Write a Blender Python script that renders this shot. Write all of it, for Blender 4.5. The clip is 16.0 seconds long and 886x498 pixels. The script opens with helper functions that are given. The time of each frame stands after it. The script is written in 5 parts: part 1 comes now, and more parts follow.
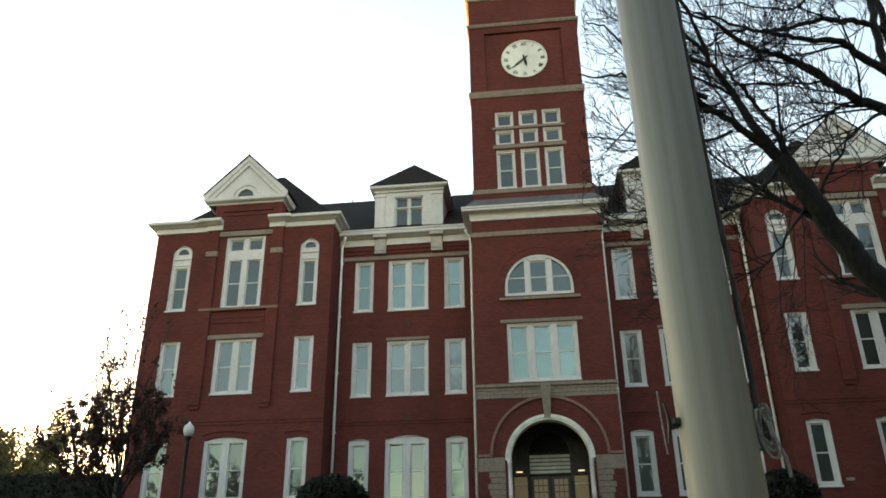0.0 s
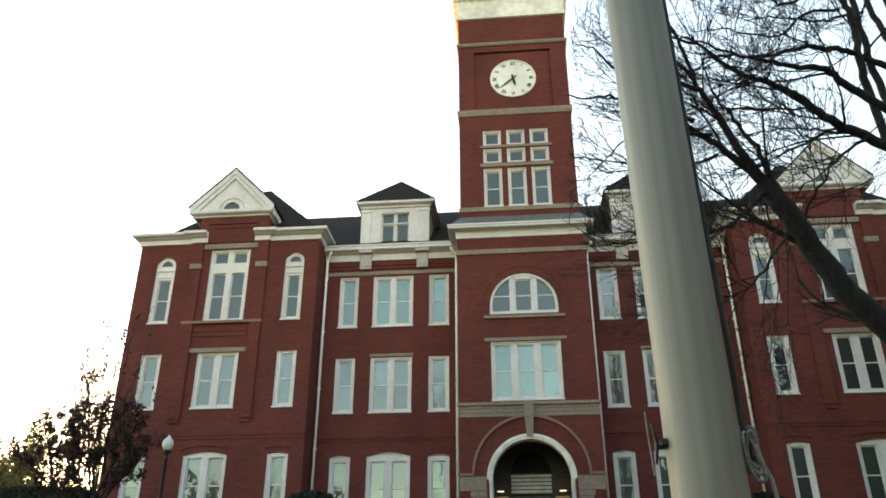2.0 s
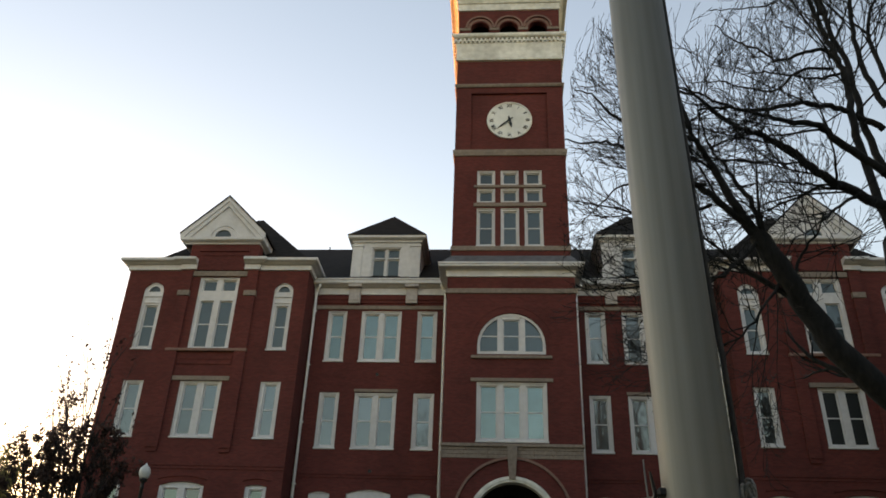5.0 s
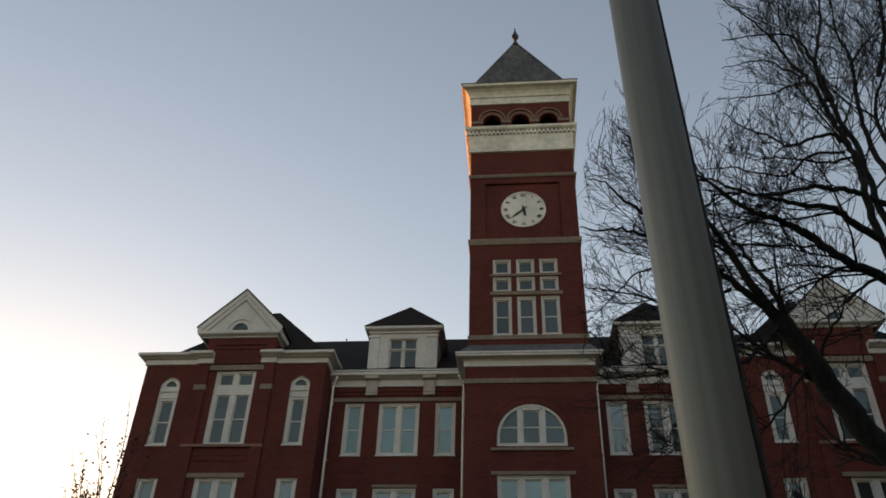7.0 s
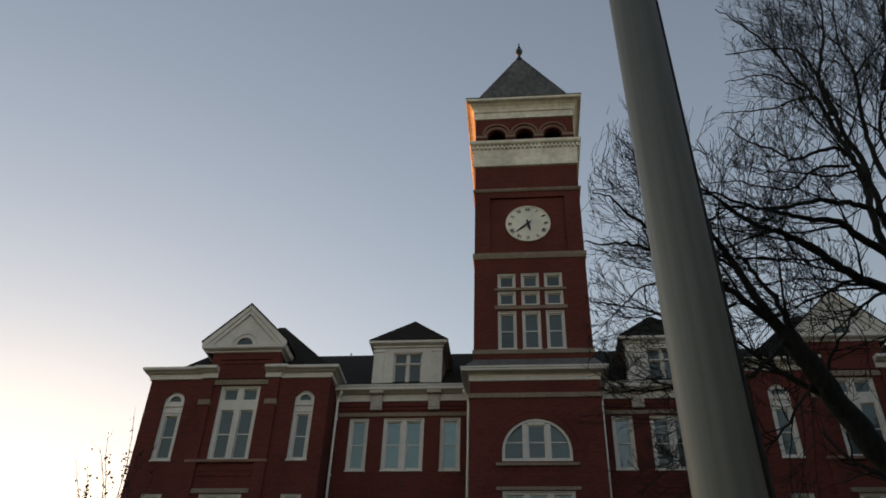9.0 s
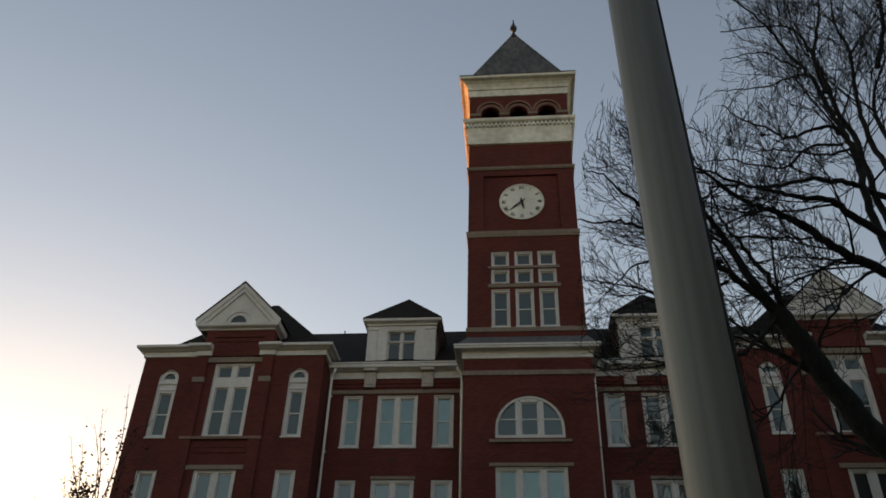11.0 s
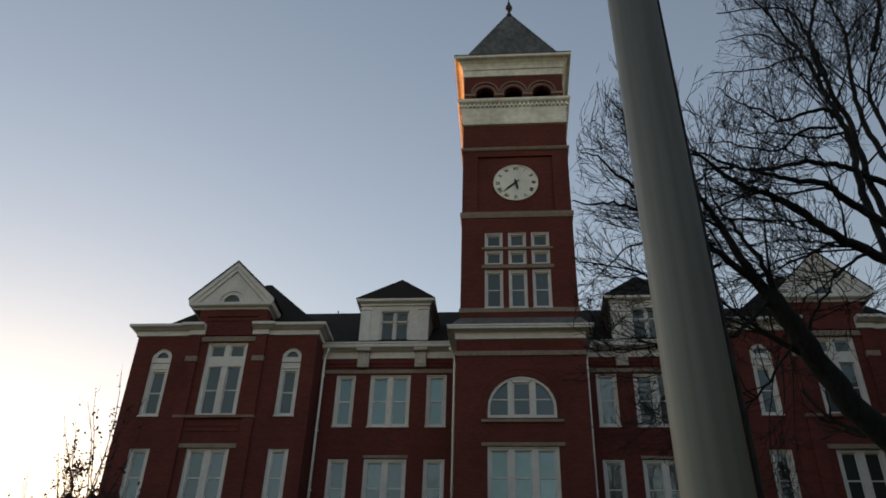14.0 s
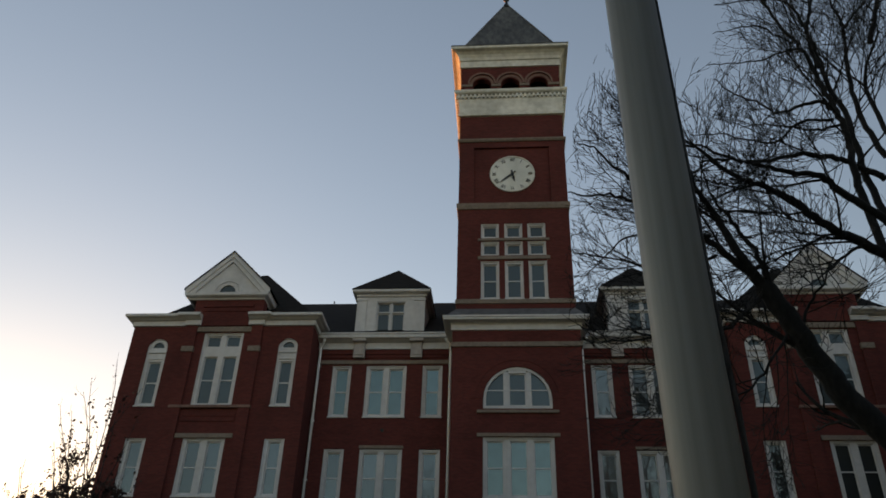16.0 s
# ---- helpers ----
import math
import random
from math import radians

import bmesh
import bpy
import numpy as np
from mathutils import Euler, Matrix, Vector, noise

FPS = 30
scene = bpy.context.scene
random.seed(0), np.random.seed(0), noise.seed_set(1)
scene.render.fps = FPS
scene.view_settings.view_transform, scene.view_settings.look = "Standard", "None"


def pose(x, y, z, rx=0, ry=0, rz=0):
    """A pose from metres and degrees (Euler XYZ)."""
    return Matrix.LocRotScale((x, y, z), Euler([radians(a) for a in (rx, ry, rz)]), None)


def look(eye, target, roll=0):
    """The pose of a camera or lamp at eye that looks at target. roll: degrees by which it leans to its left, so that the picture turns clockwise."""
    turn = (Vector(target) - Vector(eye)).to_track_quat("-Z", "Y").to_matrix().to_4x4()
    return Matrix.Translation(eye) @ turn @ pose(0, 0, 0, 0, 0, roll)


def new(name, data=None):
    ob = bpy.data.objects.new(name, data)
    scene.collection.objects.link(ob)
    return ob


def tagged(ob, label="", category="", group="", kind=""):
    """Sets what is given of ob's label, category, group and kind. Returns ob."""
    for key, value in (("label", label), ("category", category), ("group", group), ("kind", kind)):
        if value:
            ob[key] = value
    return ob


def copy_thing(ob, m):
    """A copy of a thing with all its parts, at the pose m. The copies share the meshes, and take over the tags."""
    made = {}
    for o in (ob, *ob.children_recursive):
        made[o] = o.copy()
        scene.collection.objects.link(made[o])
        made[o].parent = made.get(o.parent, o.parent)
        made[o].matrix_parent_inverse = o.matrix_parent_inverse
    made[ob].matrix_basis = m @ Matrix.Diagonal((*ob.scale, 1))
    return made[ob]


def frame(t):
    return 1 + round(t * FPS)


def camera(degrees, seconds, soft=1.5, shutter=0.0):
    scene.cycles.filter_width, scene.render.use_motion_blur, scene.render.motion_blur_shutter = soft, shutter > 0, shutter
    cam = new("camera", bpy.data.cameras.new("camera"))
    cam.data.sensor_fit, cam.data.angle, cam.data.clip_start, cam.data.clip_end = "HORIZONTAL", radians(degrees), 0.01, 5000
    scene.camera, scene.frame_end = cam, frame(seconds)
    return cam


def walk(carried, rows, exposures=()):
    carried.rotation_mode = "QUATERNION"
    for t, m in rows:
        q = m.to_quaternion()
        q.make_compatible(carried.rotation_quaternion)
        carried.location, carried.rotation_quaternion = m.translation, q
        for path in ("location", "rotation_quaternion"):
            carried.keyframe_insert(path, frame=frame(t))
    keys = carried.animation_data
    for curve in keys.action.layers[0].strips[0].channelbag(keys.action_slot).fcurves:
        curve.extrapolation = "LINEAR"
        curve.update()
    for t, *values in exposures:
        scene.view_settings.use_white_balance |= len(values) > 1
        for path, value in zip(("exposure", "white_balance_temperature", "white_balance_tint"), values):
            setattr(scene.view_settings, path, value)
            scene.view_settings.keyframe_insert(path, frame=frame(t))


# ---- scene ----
cam = camera(58.6, 16.0, soft=1.7)
# seconds, eye x, yaw to the left, pitch up, roll: a hand-held tilt from one spot
ROWS = [
    (0, -0.496, 6.64, 24.59, -0.61),
    (0.5, -0.499, 6.35, 24.58, -0.46),
    (1, -0.502, 5.78, 23.93, 0.15),
    (1.3, -0.503, 5.42, 23.29, 0.85),
    (1.5, -0.504, 5.5, 23.59, 1.02),
    (2, -0.511, 5.46, 25.82, 0.01),
    (2.5, -0.517, 5.04, 27.84, 2.64),
    (3, -0.517, 5.71, 30.33, 0.14),
    (3.5, -0.519, 5.61, 29.96, 1.62),
    (3.7, -0.522, 5.39, 29.39, 1.82),
    (5.8, -0.57, 4.6, 28.49, 2.2),
    (6, -0.573, 4.82, 30.46, 2.39),
    (6.5, -0.576, 5.85, 33.45, 1.17),
    (7, -0.578, 6.32, 34.99, 2.05),
    (7.5, -0.577, 6.71, 36.01, 1.93),
    (8, -0.576, 6.78, 36.23, 1.78),
    (8.5, -0.575, 6.79, 36.2, 2.04),
    (9, -0.574, 6.78, 36.01, 2.23),
    (11.5, -0.574, 5.95, 34.05, 1.99),
    (12, -0.576, 5.84, 33.72, 2.14),
    (12.5, -0.578, 5.75, 33.44, 1.92),
    (13, -0.578, 5.68, 33.3, 1.84),
    (13.5, -0.577, 5.61, 33.17, 1.93),
    (14, -0.576, 5.53, 33.05, 1.93),
    (14.5, -0.576, 5.44, 32.9, 2.12),
    (15, -0.574, 5.38, 32.82, 2.02),
    (15.5, -0.573, 5.28, 32.66, 2.05),
    (16, -0.571, 5.19, 32.4, 1.94),
]
EYE_Y, EYE_Z = -36.0, 1.6


def stand(x, yaw, pitch, roll):
    return pose(x, EYE_Y, EYE_Z, 0, 0, yaw) @ pose(0, 0, 0, 90 + pitch, 0, 0) @ pose(0, 0, 0, 0, 0, roll)


walk(cam, [(t, stand(x, yaw, pitch, roll)) for t, x, yaw, pitch, roll in ROWS],
     exposures=[(t, e, k, m) for t, e, k, m in (
         (0, 3.2, 8050, 16), (0.9, 3.14, 8100, 17), (1.2, 3.22, 8100, 17), (1.6, 3.4, 8150, 16), (2.0, 3.58, 8150, 17), (2.6, 3.2, 8150, 20), (3.1, 2.55, 8200, 23), (3.5, 2.22, 8100, 23),
         (5.8, 2.62, 8150, 25), (6.3, 2.38, 8100, 25), (7.0, 1.82, 8000, 25), (8.0, 1.60, 7950, 25), (9.0, 1.58, 7900, 25), (11.5, 1.56, 7850, 25), (13.0, 1.56, 7850, 25), (14.0, 1.56, 7500, 24), (16.0, 1.51, 7400, 23))])

# ---- light: a clear sky just before sunset, the sun low over an added, unseen ridge ----
SUN_UP, SUN_AZ = radians(4.2), radians(-34.0)
world = bpy.data.worlds.new("sky")
scene.world = world
world.use_nodes = True
wn = world.node_tree.nodes
sky = wn.new("ShaderNodeTexSky")
sky.sky_type, sky.sun_disc = "NISHITA", False
sky.sun_elevation, sky.sun_rotation = SUN_UP, SUN_AZ
sky.air_density, sky.dust_density, sky.ozone_density = 1.0, 0.32, 1.15
wn["Background"].inputs["Strength"].default_value = 0.12
world.node_tree.links.new(sky.outputs[0], wn["Background"].inputs["Color"])

sun_data = bpy.data.lights.new("sun", "SUN")
sun_data.energy, sun_data.angle, sun_data.color = 2.0, radians(0.6), (1.0, 0.33, 0.07)
sun = new("sun", sun_data)
sun_dir = Vector((math.sin(SUN_AZ) * math.cos(SUN_UP), math.cos(SUN_AZ) * math.cos(SUN_UP), math.sin(SUN_UP)))
sun.matrix_world = look((0, 0, 60), Vector((0, 0, 60)) - sun_dir)


# ---- materials ----
def nodes_of(name, rough=0.8, metal=0.0):
    m = bpy.data.materials.new(name)
    m.use_nodes = True
    nt = m.node_tree
    b = nt.nodes["Principled BSDF"]
    b.inputs["Roughness"].default_value, b.inputs["Metallic"].default_value = rough, metal
    return m, nt, b


def ramp(nt, fac, stops):
    r = nt.nodes.new("ShaderNodeValToRGB")
    while len(r.color_ramp.elements) < len(stops):
        r.color_ramp.elements.new(0.5)
    for e, (p, c) in zip(r.color_ramp.elements, stops):
        e.position, e.color = p, (*c, 1)
    nt.links.new(fac, r.inputs[0])
    return r.outputs[0]


def noise_node(nt, scale, detail=4.0, stretch=(1, 1, 1)):
    g = nt.nodes.new("ShaderNodeNewGeometry")
    mp = nt.nodes.new("ShaderNodeMapping")
    mp.inputs["Scale"].default_value = stretch
    n = nt.nodes.new("ShaderNodeTexNoise")
    n.inputs["Scale"].default_value, n.inputs["Detail"].default_value = scale, detail
    nt.links.new(g.outputs["Position"], mp.inputs[0])
    nt.links.new(mp.outputs[0], n.inputs["Vector"])
    return n.outputs["Fac"]


def mixed(nt, kind, fac, a, b):
    m = nt.nodes.new("ShaderNodeMix")
    m.data_type, m.blend_type = "RGBA", kind
    if isinstance(fac, (int, float)):
        m.inputs[0].default_value = fac
    else:
        nt.links.new(fac, m.inputs[0])
    for sock, val in ((m.inputs[6], a), (m.inputs[7], b)):
        if isinstance(val, tuple):
            sock.default_value = (*val, 1)
        else:
            nt.links.new(val, sock)
    return m.outputs[2]


def bumped(nt, b, height, strength, dist=0.02):
    n = nt.nodes.new("ShaderNodeBump")
    n.inputs["Strength"].default_value, n.inputs["Distance"].default_value = strength, dist
    nt.links.new(height, n.inputs["Height"])
    nt.links.new(n.outputs[0], b.inputs["Normal"])


def plain(name, dark, light, scale, rough=0.8, metal=0.0, bump=0.3, stretch=(1, 1, 1), stain=0.25, tight=0.2):
    """A worn surface: fine grain between two colours, and broad stains."""
    m, nt, b = nodes_of(name, rough, metal)
    fine = noise_node(nt, scale, 5, stretch)
    base = ramp(nt, fine, [(0.5 - tight, dark), (0.5 + tight, light)])
    broad = ramp(nt, noise_node(nt, 0.7, 5, (1, 1, 0.35)), [(0.35, (1 - stain,) * 3), (0.65, (1.0, 1.0, 1.0))])
    nt.links.new(mixed(nt, "MULTIPLY", 1.0, base, broad), b.inputs["Base Color"])
    if bump:
        bumped(nt, b, fine, bump)
    return m


def brick_material():
    m, nt, b = nodes_of("red_brick", 0.9)
    b.inputs["Specular IOR Level"].default_value = 0.25
    g = nt.nodes.new("ShaderNodeNewGeometry")
    s = nt.nodes.new("ShaderNodeSeparateXYZ")
    nt.links.new(g.outputs["Position"], s.inputs[0])
    add = nt.nodes.new("ShaderNodeMath")
    nt.links.new(s.outputs[0], add.inputs[0])
    nt.links.new(s.outputs[1], add.inputs[1])
    c = nt.nodes.new("ShaderNodeCombineXYZ")
    nt.links.new(add.outputs[0], c.inputs[0])
    nt.links.new(s.outputs[2], c.inputs[1])
    t = nt.nodes.new("ShaderNodeTexBrick")
    nt.links.new(c.outputs[0], t.inputs["Vector"])
    t.inputs["Scale"].default_value = 1.0
    t.inputs["Brick Width"].default_value, t.inputs["Row Height"].default_value = 0.215, 0.075
    t.inputs["Mortar Size"].default_value, t.inputs["Bias"].default_value = 0.006, 0.0
    t.inputs["Color1"].default_value, t.inputs["Color2"].default_value = (0.143, 0.0330, 0.0282, 1), (0.103, 0.0237, 0.0215, 1)
    t.inputs["Mortar"].default_value = (0.098, 0.044, 0.036, 1)
    broad = ramp(nt, noise_node(nt, 0.45, 6, (1, 1, 0.6)), [(0.3, (0.76, 0.74, 0.75)), (0.7, (1.10, 1.05, 1.03))])
    rows = ramp(nt, noise_node(nt, 1.0, 3, (0.25, 0.25, 4.5)), [(0.35, (0.93, 0.92, 0.92)), (0.65, (1.03, 1.02, 1.02))])
    col = mixed(nt, "MULTIPLY", 1.0, mixed(nt, "MULTIPLY", 1.0, t.outputs["Color"], broad), rows)
    nt.links.new(col, b.inputs["Base Color"])
    bumped(nt, b, t.outputs["Fac"], -0.4, 0.01)
    return m


def glass_material(name, tint, depth_col, mirror):
    """A window pane: the dim room behind is painted as its base colour, under coated glass that reflects sky and trees.
    """
    m, nt, b = nodes_of(name, 0.5)
    broad = ramp(nt, noise_node(nt, 0.9, 2), [(0.3, tuple(0.6 * c for c in depth_col)), (0.7, depth_col)])
    nt.links.new(broad, b.inputs["Base Color"])
    gl = nt.nodes.new("ShaderNodeBsdfGlossy")
    gl.inputs["Roughness"].default_value = 0.02
    gl.inputs["Color"].default_value = (*tint, 1)
    n = nt.nodes.new("ShaderNodeBump")
    n.inputs["Strength"].default_value, n.inputs["Distance"].default_value = 0.12, 0.01
    nt.links.new(noise_node(nt, 1.6, 1), n.inputs["Height"])
    nt.links.new(n.outputs[0], gl.inputs["Normal"])
    mx = nt.nodes.new("ShaderNodeMixShader")
    info = nt.nodes.new("ShaderNodeObjectInfo")
    vary = nt.nodes.new("ShaderNodeMapRange")
    vary.inputs["To Min"].default_value, vary.inputs["To Max"].default_value = mirror * 0.78, mirror * 1.22
    nt.links.new(info.outputs["Random"], vary.inputs["Value"])
    nt.links.new(vary.outputs[0], mx.inputs[0])
    nt.links.new(b.outputs[0], mx.inputs[1])
    nt.links.new(gl.outputs[0], mx.inputs[2])
    nt.links.new(mx.outputs[0], nt.nodes["Material Output"].inputs["Surface"])
    return m


def glow_material(name, col, power):
    m, nt, b = nodes_of(name, 0.4)
    b.inputs["Base Color"].default_value = (*col, 1)
    b.inputs["Emission Color"].default_value = (*col, 1)
    b.inputs["Emission Strength"].default_value = power
    return m


def shingle_material():
    m, nt, b = nodes_of("dark_shingle", 0.95)
    b.inputs["Specular IOR Level"].default_value = 0.15
    g = nt.nodes.new("ShaderNodeNewGeometry")
    s = nt.nodes.new("ShaderNodeSeparateXYZ")
    nt.links.new(g.outputs["Position"], s.inputs[0])
    add = nt.nodes.new("ShaderNodeMath")
    nt.links.new(s.outputs[0], add.inputs[0])
    nt.links.new(s.outputs[1], add.inputs[1])
    c = nt.nodes.new("ShaderNodeCombineXYZ")
    nt.links.new(add.outputs[0], c.inputs[0])
    nt.links.new(s.outputs[2], c.inputs[1])
    t = nt.nodes.new("ShaderNodeTexBrick")
    nt.links.new(c.outputs[0], t.inputs["Vector"])
    t.inputs["Scale"].default_value = 1.0
    t.inputs["Brick Width"].default_value, t.inputs["Row Height"].default_value = 0.3, 0.12
    t.inputs["Mortar Size"].default_value = 0.012
    t.inputs["Color1"].default_value, t.inputs["Color2"].default_value = (0.013, 0.0115, 0.011, 1), (0.022, 0.0195, 0.018, 1)
    t.inputs["Mortar"].default_value = (0.015, 0.015, 0.015, 1)
    nt.links.new(t.outputs["Color"], b.inputs["Base Color"])
    bumped(nt, b, t.outputs["Fac"], -0.6, 0.02)
    return m


BRICK = brick_material()
STONE = plain("buff_stone", (0.185, 0.145, 0.118), (0.265, 0.208, 0.170), 7, 0.9, bump=0.22, stain=0.18)
WHITE = plain("white_paint", (0.55, 0.537, 0.54), (0.64, 0.625, 0.628), 4, 0.6, bump=0.08, stain=0.14)
PIPE = plain("white_enamel", (0.86, 0.86, 0.85), (0.90, 0.90, 0.89), 6, 0.35, bump=0.0, stain=0.06)
PALE_STONE = plain("pale_pink_stone", (0.40, 0.355, 0.335), (0.50, 0.445, 0.42), 6, 0.85, bump=0.2, stain=0.2)
CREAM = plain("weathered_cream_paint", (0.62, 0.60, 0.54), (0.84, 0.82, 0.76), 3, 0.75, bump=0.5, stain=0.25)
SHINGLE = shingle_material()
SLATE = plain("grey_slate", (0.045, 0.047, 0.049), (0.115, 0.115, 0.112), 2.2, 0.7, bump=0.15, stretch=(1.5, 1.5, 0.08), stain=0.4, tight=0.12)
LEAD = plain("grey_lead", (0.085, 0.083, 0.085), (0.15, 0.147, 0.15), 3, 0.6, 0.2, bump=0.2)
# some of the sky and trees the panes mirror is put into these tones
GLASS = glass_material("window_glass", (0.60, 0.74, 0.78), (0.022, 0.038, 0.044), 0.125)
GLASS_GREY = glass_material("grey_window_glass", (0.55, 0.70, 0.74), (0.017, 0.034, 0.038), 0.06)
GLASS_TOWER = glass_material("dim_tower_glass", (0.55, 0.70, 0.72), (0.013, 0.024, 0.025), 0.05)
GLASS_GREEN = glass_material("shaded_window_glass", (0.58, 0.76, 0.74), (0.024, 0.038, 0.034), 0.14)
GLASS_TEAL = glass_material("curtained_window_glass", (0.60, 0.82, 0.83), (0.046, 0.105, 0.108), 0.13)
GLASS_DARK = glass_material("dark_window_glass", (0.62, 0.74, 0.74), (0.008, 0.011, 0.011), 0.13)
DARK = plain("dark_void", (0.010, 0.009, 0.009), (0.02, 0.018, 0.017), 5, 0.95, bump=0)
BLACK = plain("black_iron", (0.012, 0.012, 0.013), (0.03, 0.03, 0.03), 30, 0.5, 0.4, bump=0.1)
DOOR = plain("dark_door_wood", (0.035, 0.025, 0.018), (0.07, 0.05, 0.035), 12, 0.5, stretch=(6, 6, 0.6))
POLE = plain("grey_pole_paint", (0.24, 0.233, 0.202), (0.325, 0.316, 0.277), 6, 0.55, 0.25, bump=0.03, stretch=(5, 5, 0.10), stain=0.2)
ROPE = plain("worn_rope", (0.22, 0.22, 0.21), (0.42, 0.42, 0.40), 160, 0.9, bump=0.6)
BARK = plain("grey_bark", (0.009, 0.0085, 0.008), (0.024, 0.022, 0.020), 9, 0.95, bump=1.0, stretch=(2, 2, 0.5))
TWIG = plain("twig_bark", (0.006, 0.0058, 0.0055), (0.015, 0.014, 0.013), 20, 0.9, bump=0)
PALE_BARK = plain("pale_bark", (0.06, 0.055, 0.05), (0.14, 0.128, 0.115), 12, 0.9)
GRASS = plain("winter_grass", (0.05, 0.055, 0.025), (0.12, 0.11, 0.05), 3, 0.95, bump=0.5)
CLOCK_FACE = plain("clock_white", (0.72, 0.72, 0.66), (0.82, 0.81, 0.76), 3, 0.5, bump=0)


RUBBED = plain("rubbed_brick", (0.16, 0.085, 0.065), (0.27, 0.15, 0.12), 12)


def leaf_material(name, dark, light, glow=0.3):
    m, nt, b = nodes_of(name, 0.7)
    g = nt.nodes.new("ShaderNodeNewGeometry")
    col = ramp(nt, g.outputs["Random Per Island"], [(0.0, dark), (1.0, light)])
    nt.links.new(col, b.inputs["Base Color"])
    tr = nt.nodes.new("ShaderNodeBsdfTranslucent")
    nt.links.new(col, tr.inputs["Color"])
    mx = nt.nodes.new("ShaderNodeMixShader")
    mx.inputs[0].default_value = glow
    nt.links.new(b.outputs[0], mx.inputs[1])
    nt.links.new(tr.outputs[0], mx.inputs[2])
    nt.links.new(mx.outputs[0], nt.nodes["Material Output"].inputs["Surface"])
    return m


COPPER_LEAF = leaf_material("copper_leaf", (0.022, 0.010, 0.009), (0.065, 0.030, 0.020))
EVERGREEN = leaf_material("evergreen_leaf", (0.005, 0.008, 0.005), (0.016, 0.022, 0.012))
FAR_LEAF = leaf_material("olive_leaf", (0.075, 0.068, 0.026), (0.19, 0.16, 0.065), 0.6)


# ---- mesh helpers ----
def part(name, bm, material, parent=None, label=""):
    me = bpy.data.meshes.new(name)
    bm.to_mesh(me)
    bm.free()
    me.materials.append(material)
    ob = new(name, me)
    if parent:
        ob.parent = parent
    return tagged(ob, label=label)


def empty(name, loc=(0, 0, 0)):
    ob = new(name)
    ob.location = loc
    return ob


def quad(bm, *pts):
    return bm.faces.new([bm.verts.new(p) for p in pts])


def box(bm, x0, x1, y0, y1, z0, z1):
    v = [bm.verts.new((x, y, z)) for x in (x0, x1) for y in (y0, y1) for z in (z0, z1)]
    for f in ((0, 1, 3, 2), (4, 6, 7, 5), (0, 4, 5, 1), (2, 3, 7, 6), (0, 2, 6, 4), (1, 5, 7, 3)):
        bm.faces.new([v[i] for i in f])


def bevel_box(bm, x0, x1, y0, y1, z0, z1, r=0.015):
    tmp = bmesh.new()
    box(tmp, x0, x1, y0, y1, z0, z1)
    bmesh.ops.recalc_face_normals(tmp, faces=tmp.faces)
    bmesh.ops.bevel(tmp, geom=tmp.edges[:], offset=r, segments=1, affect="EDGES")
    me = bpy.data.meshes.new("tmp")
    tmp.to_mesh(me)
    tmp.free()
    bm.from_mesh(me)
    bpy.data.meshes.remove(me)


def arc_top(a, b, d, kind, n=14):
    """Points along the head of an opening from a to b whose crown is at d."""
    c, h = (a + b) / 2, (b - a) / 2
    if kind == "arch":
        return [(c - h * math.cos(math.pi * i / n), d - h + h * math.sin(math.pi * i / n)) for i in range(n + 1)]
    rise = kind
    big = (h * h + rise * rise) / (2 * rise)
    return [(a + (b - a) * i / n, d - big + math.sqrt(big * big - (a + (b - a) * i / n - c) ** 2)) for i in range(n + 1)]


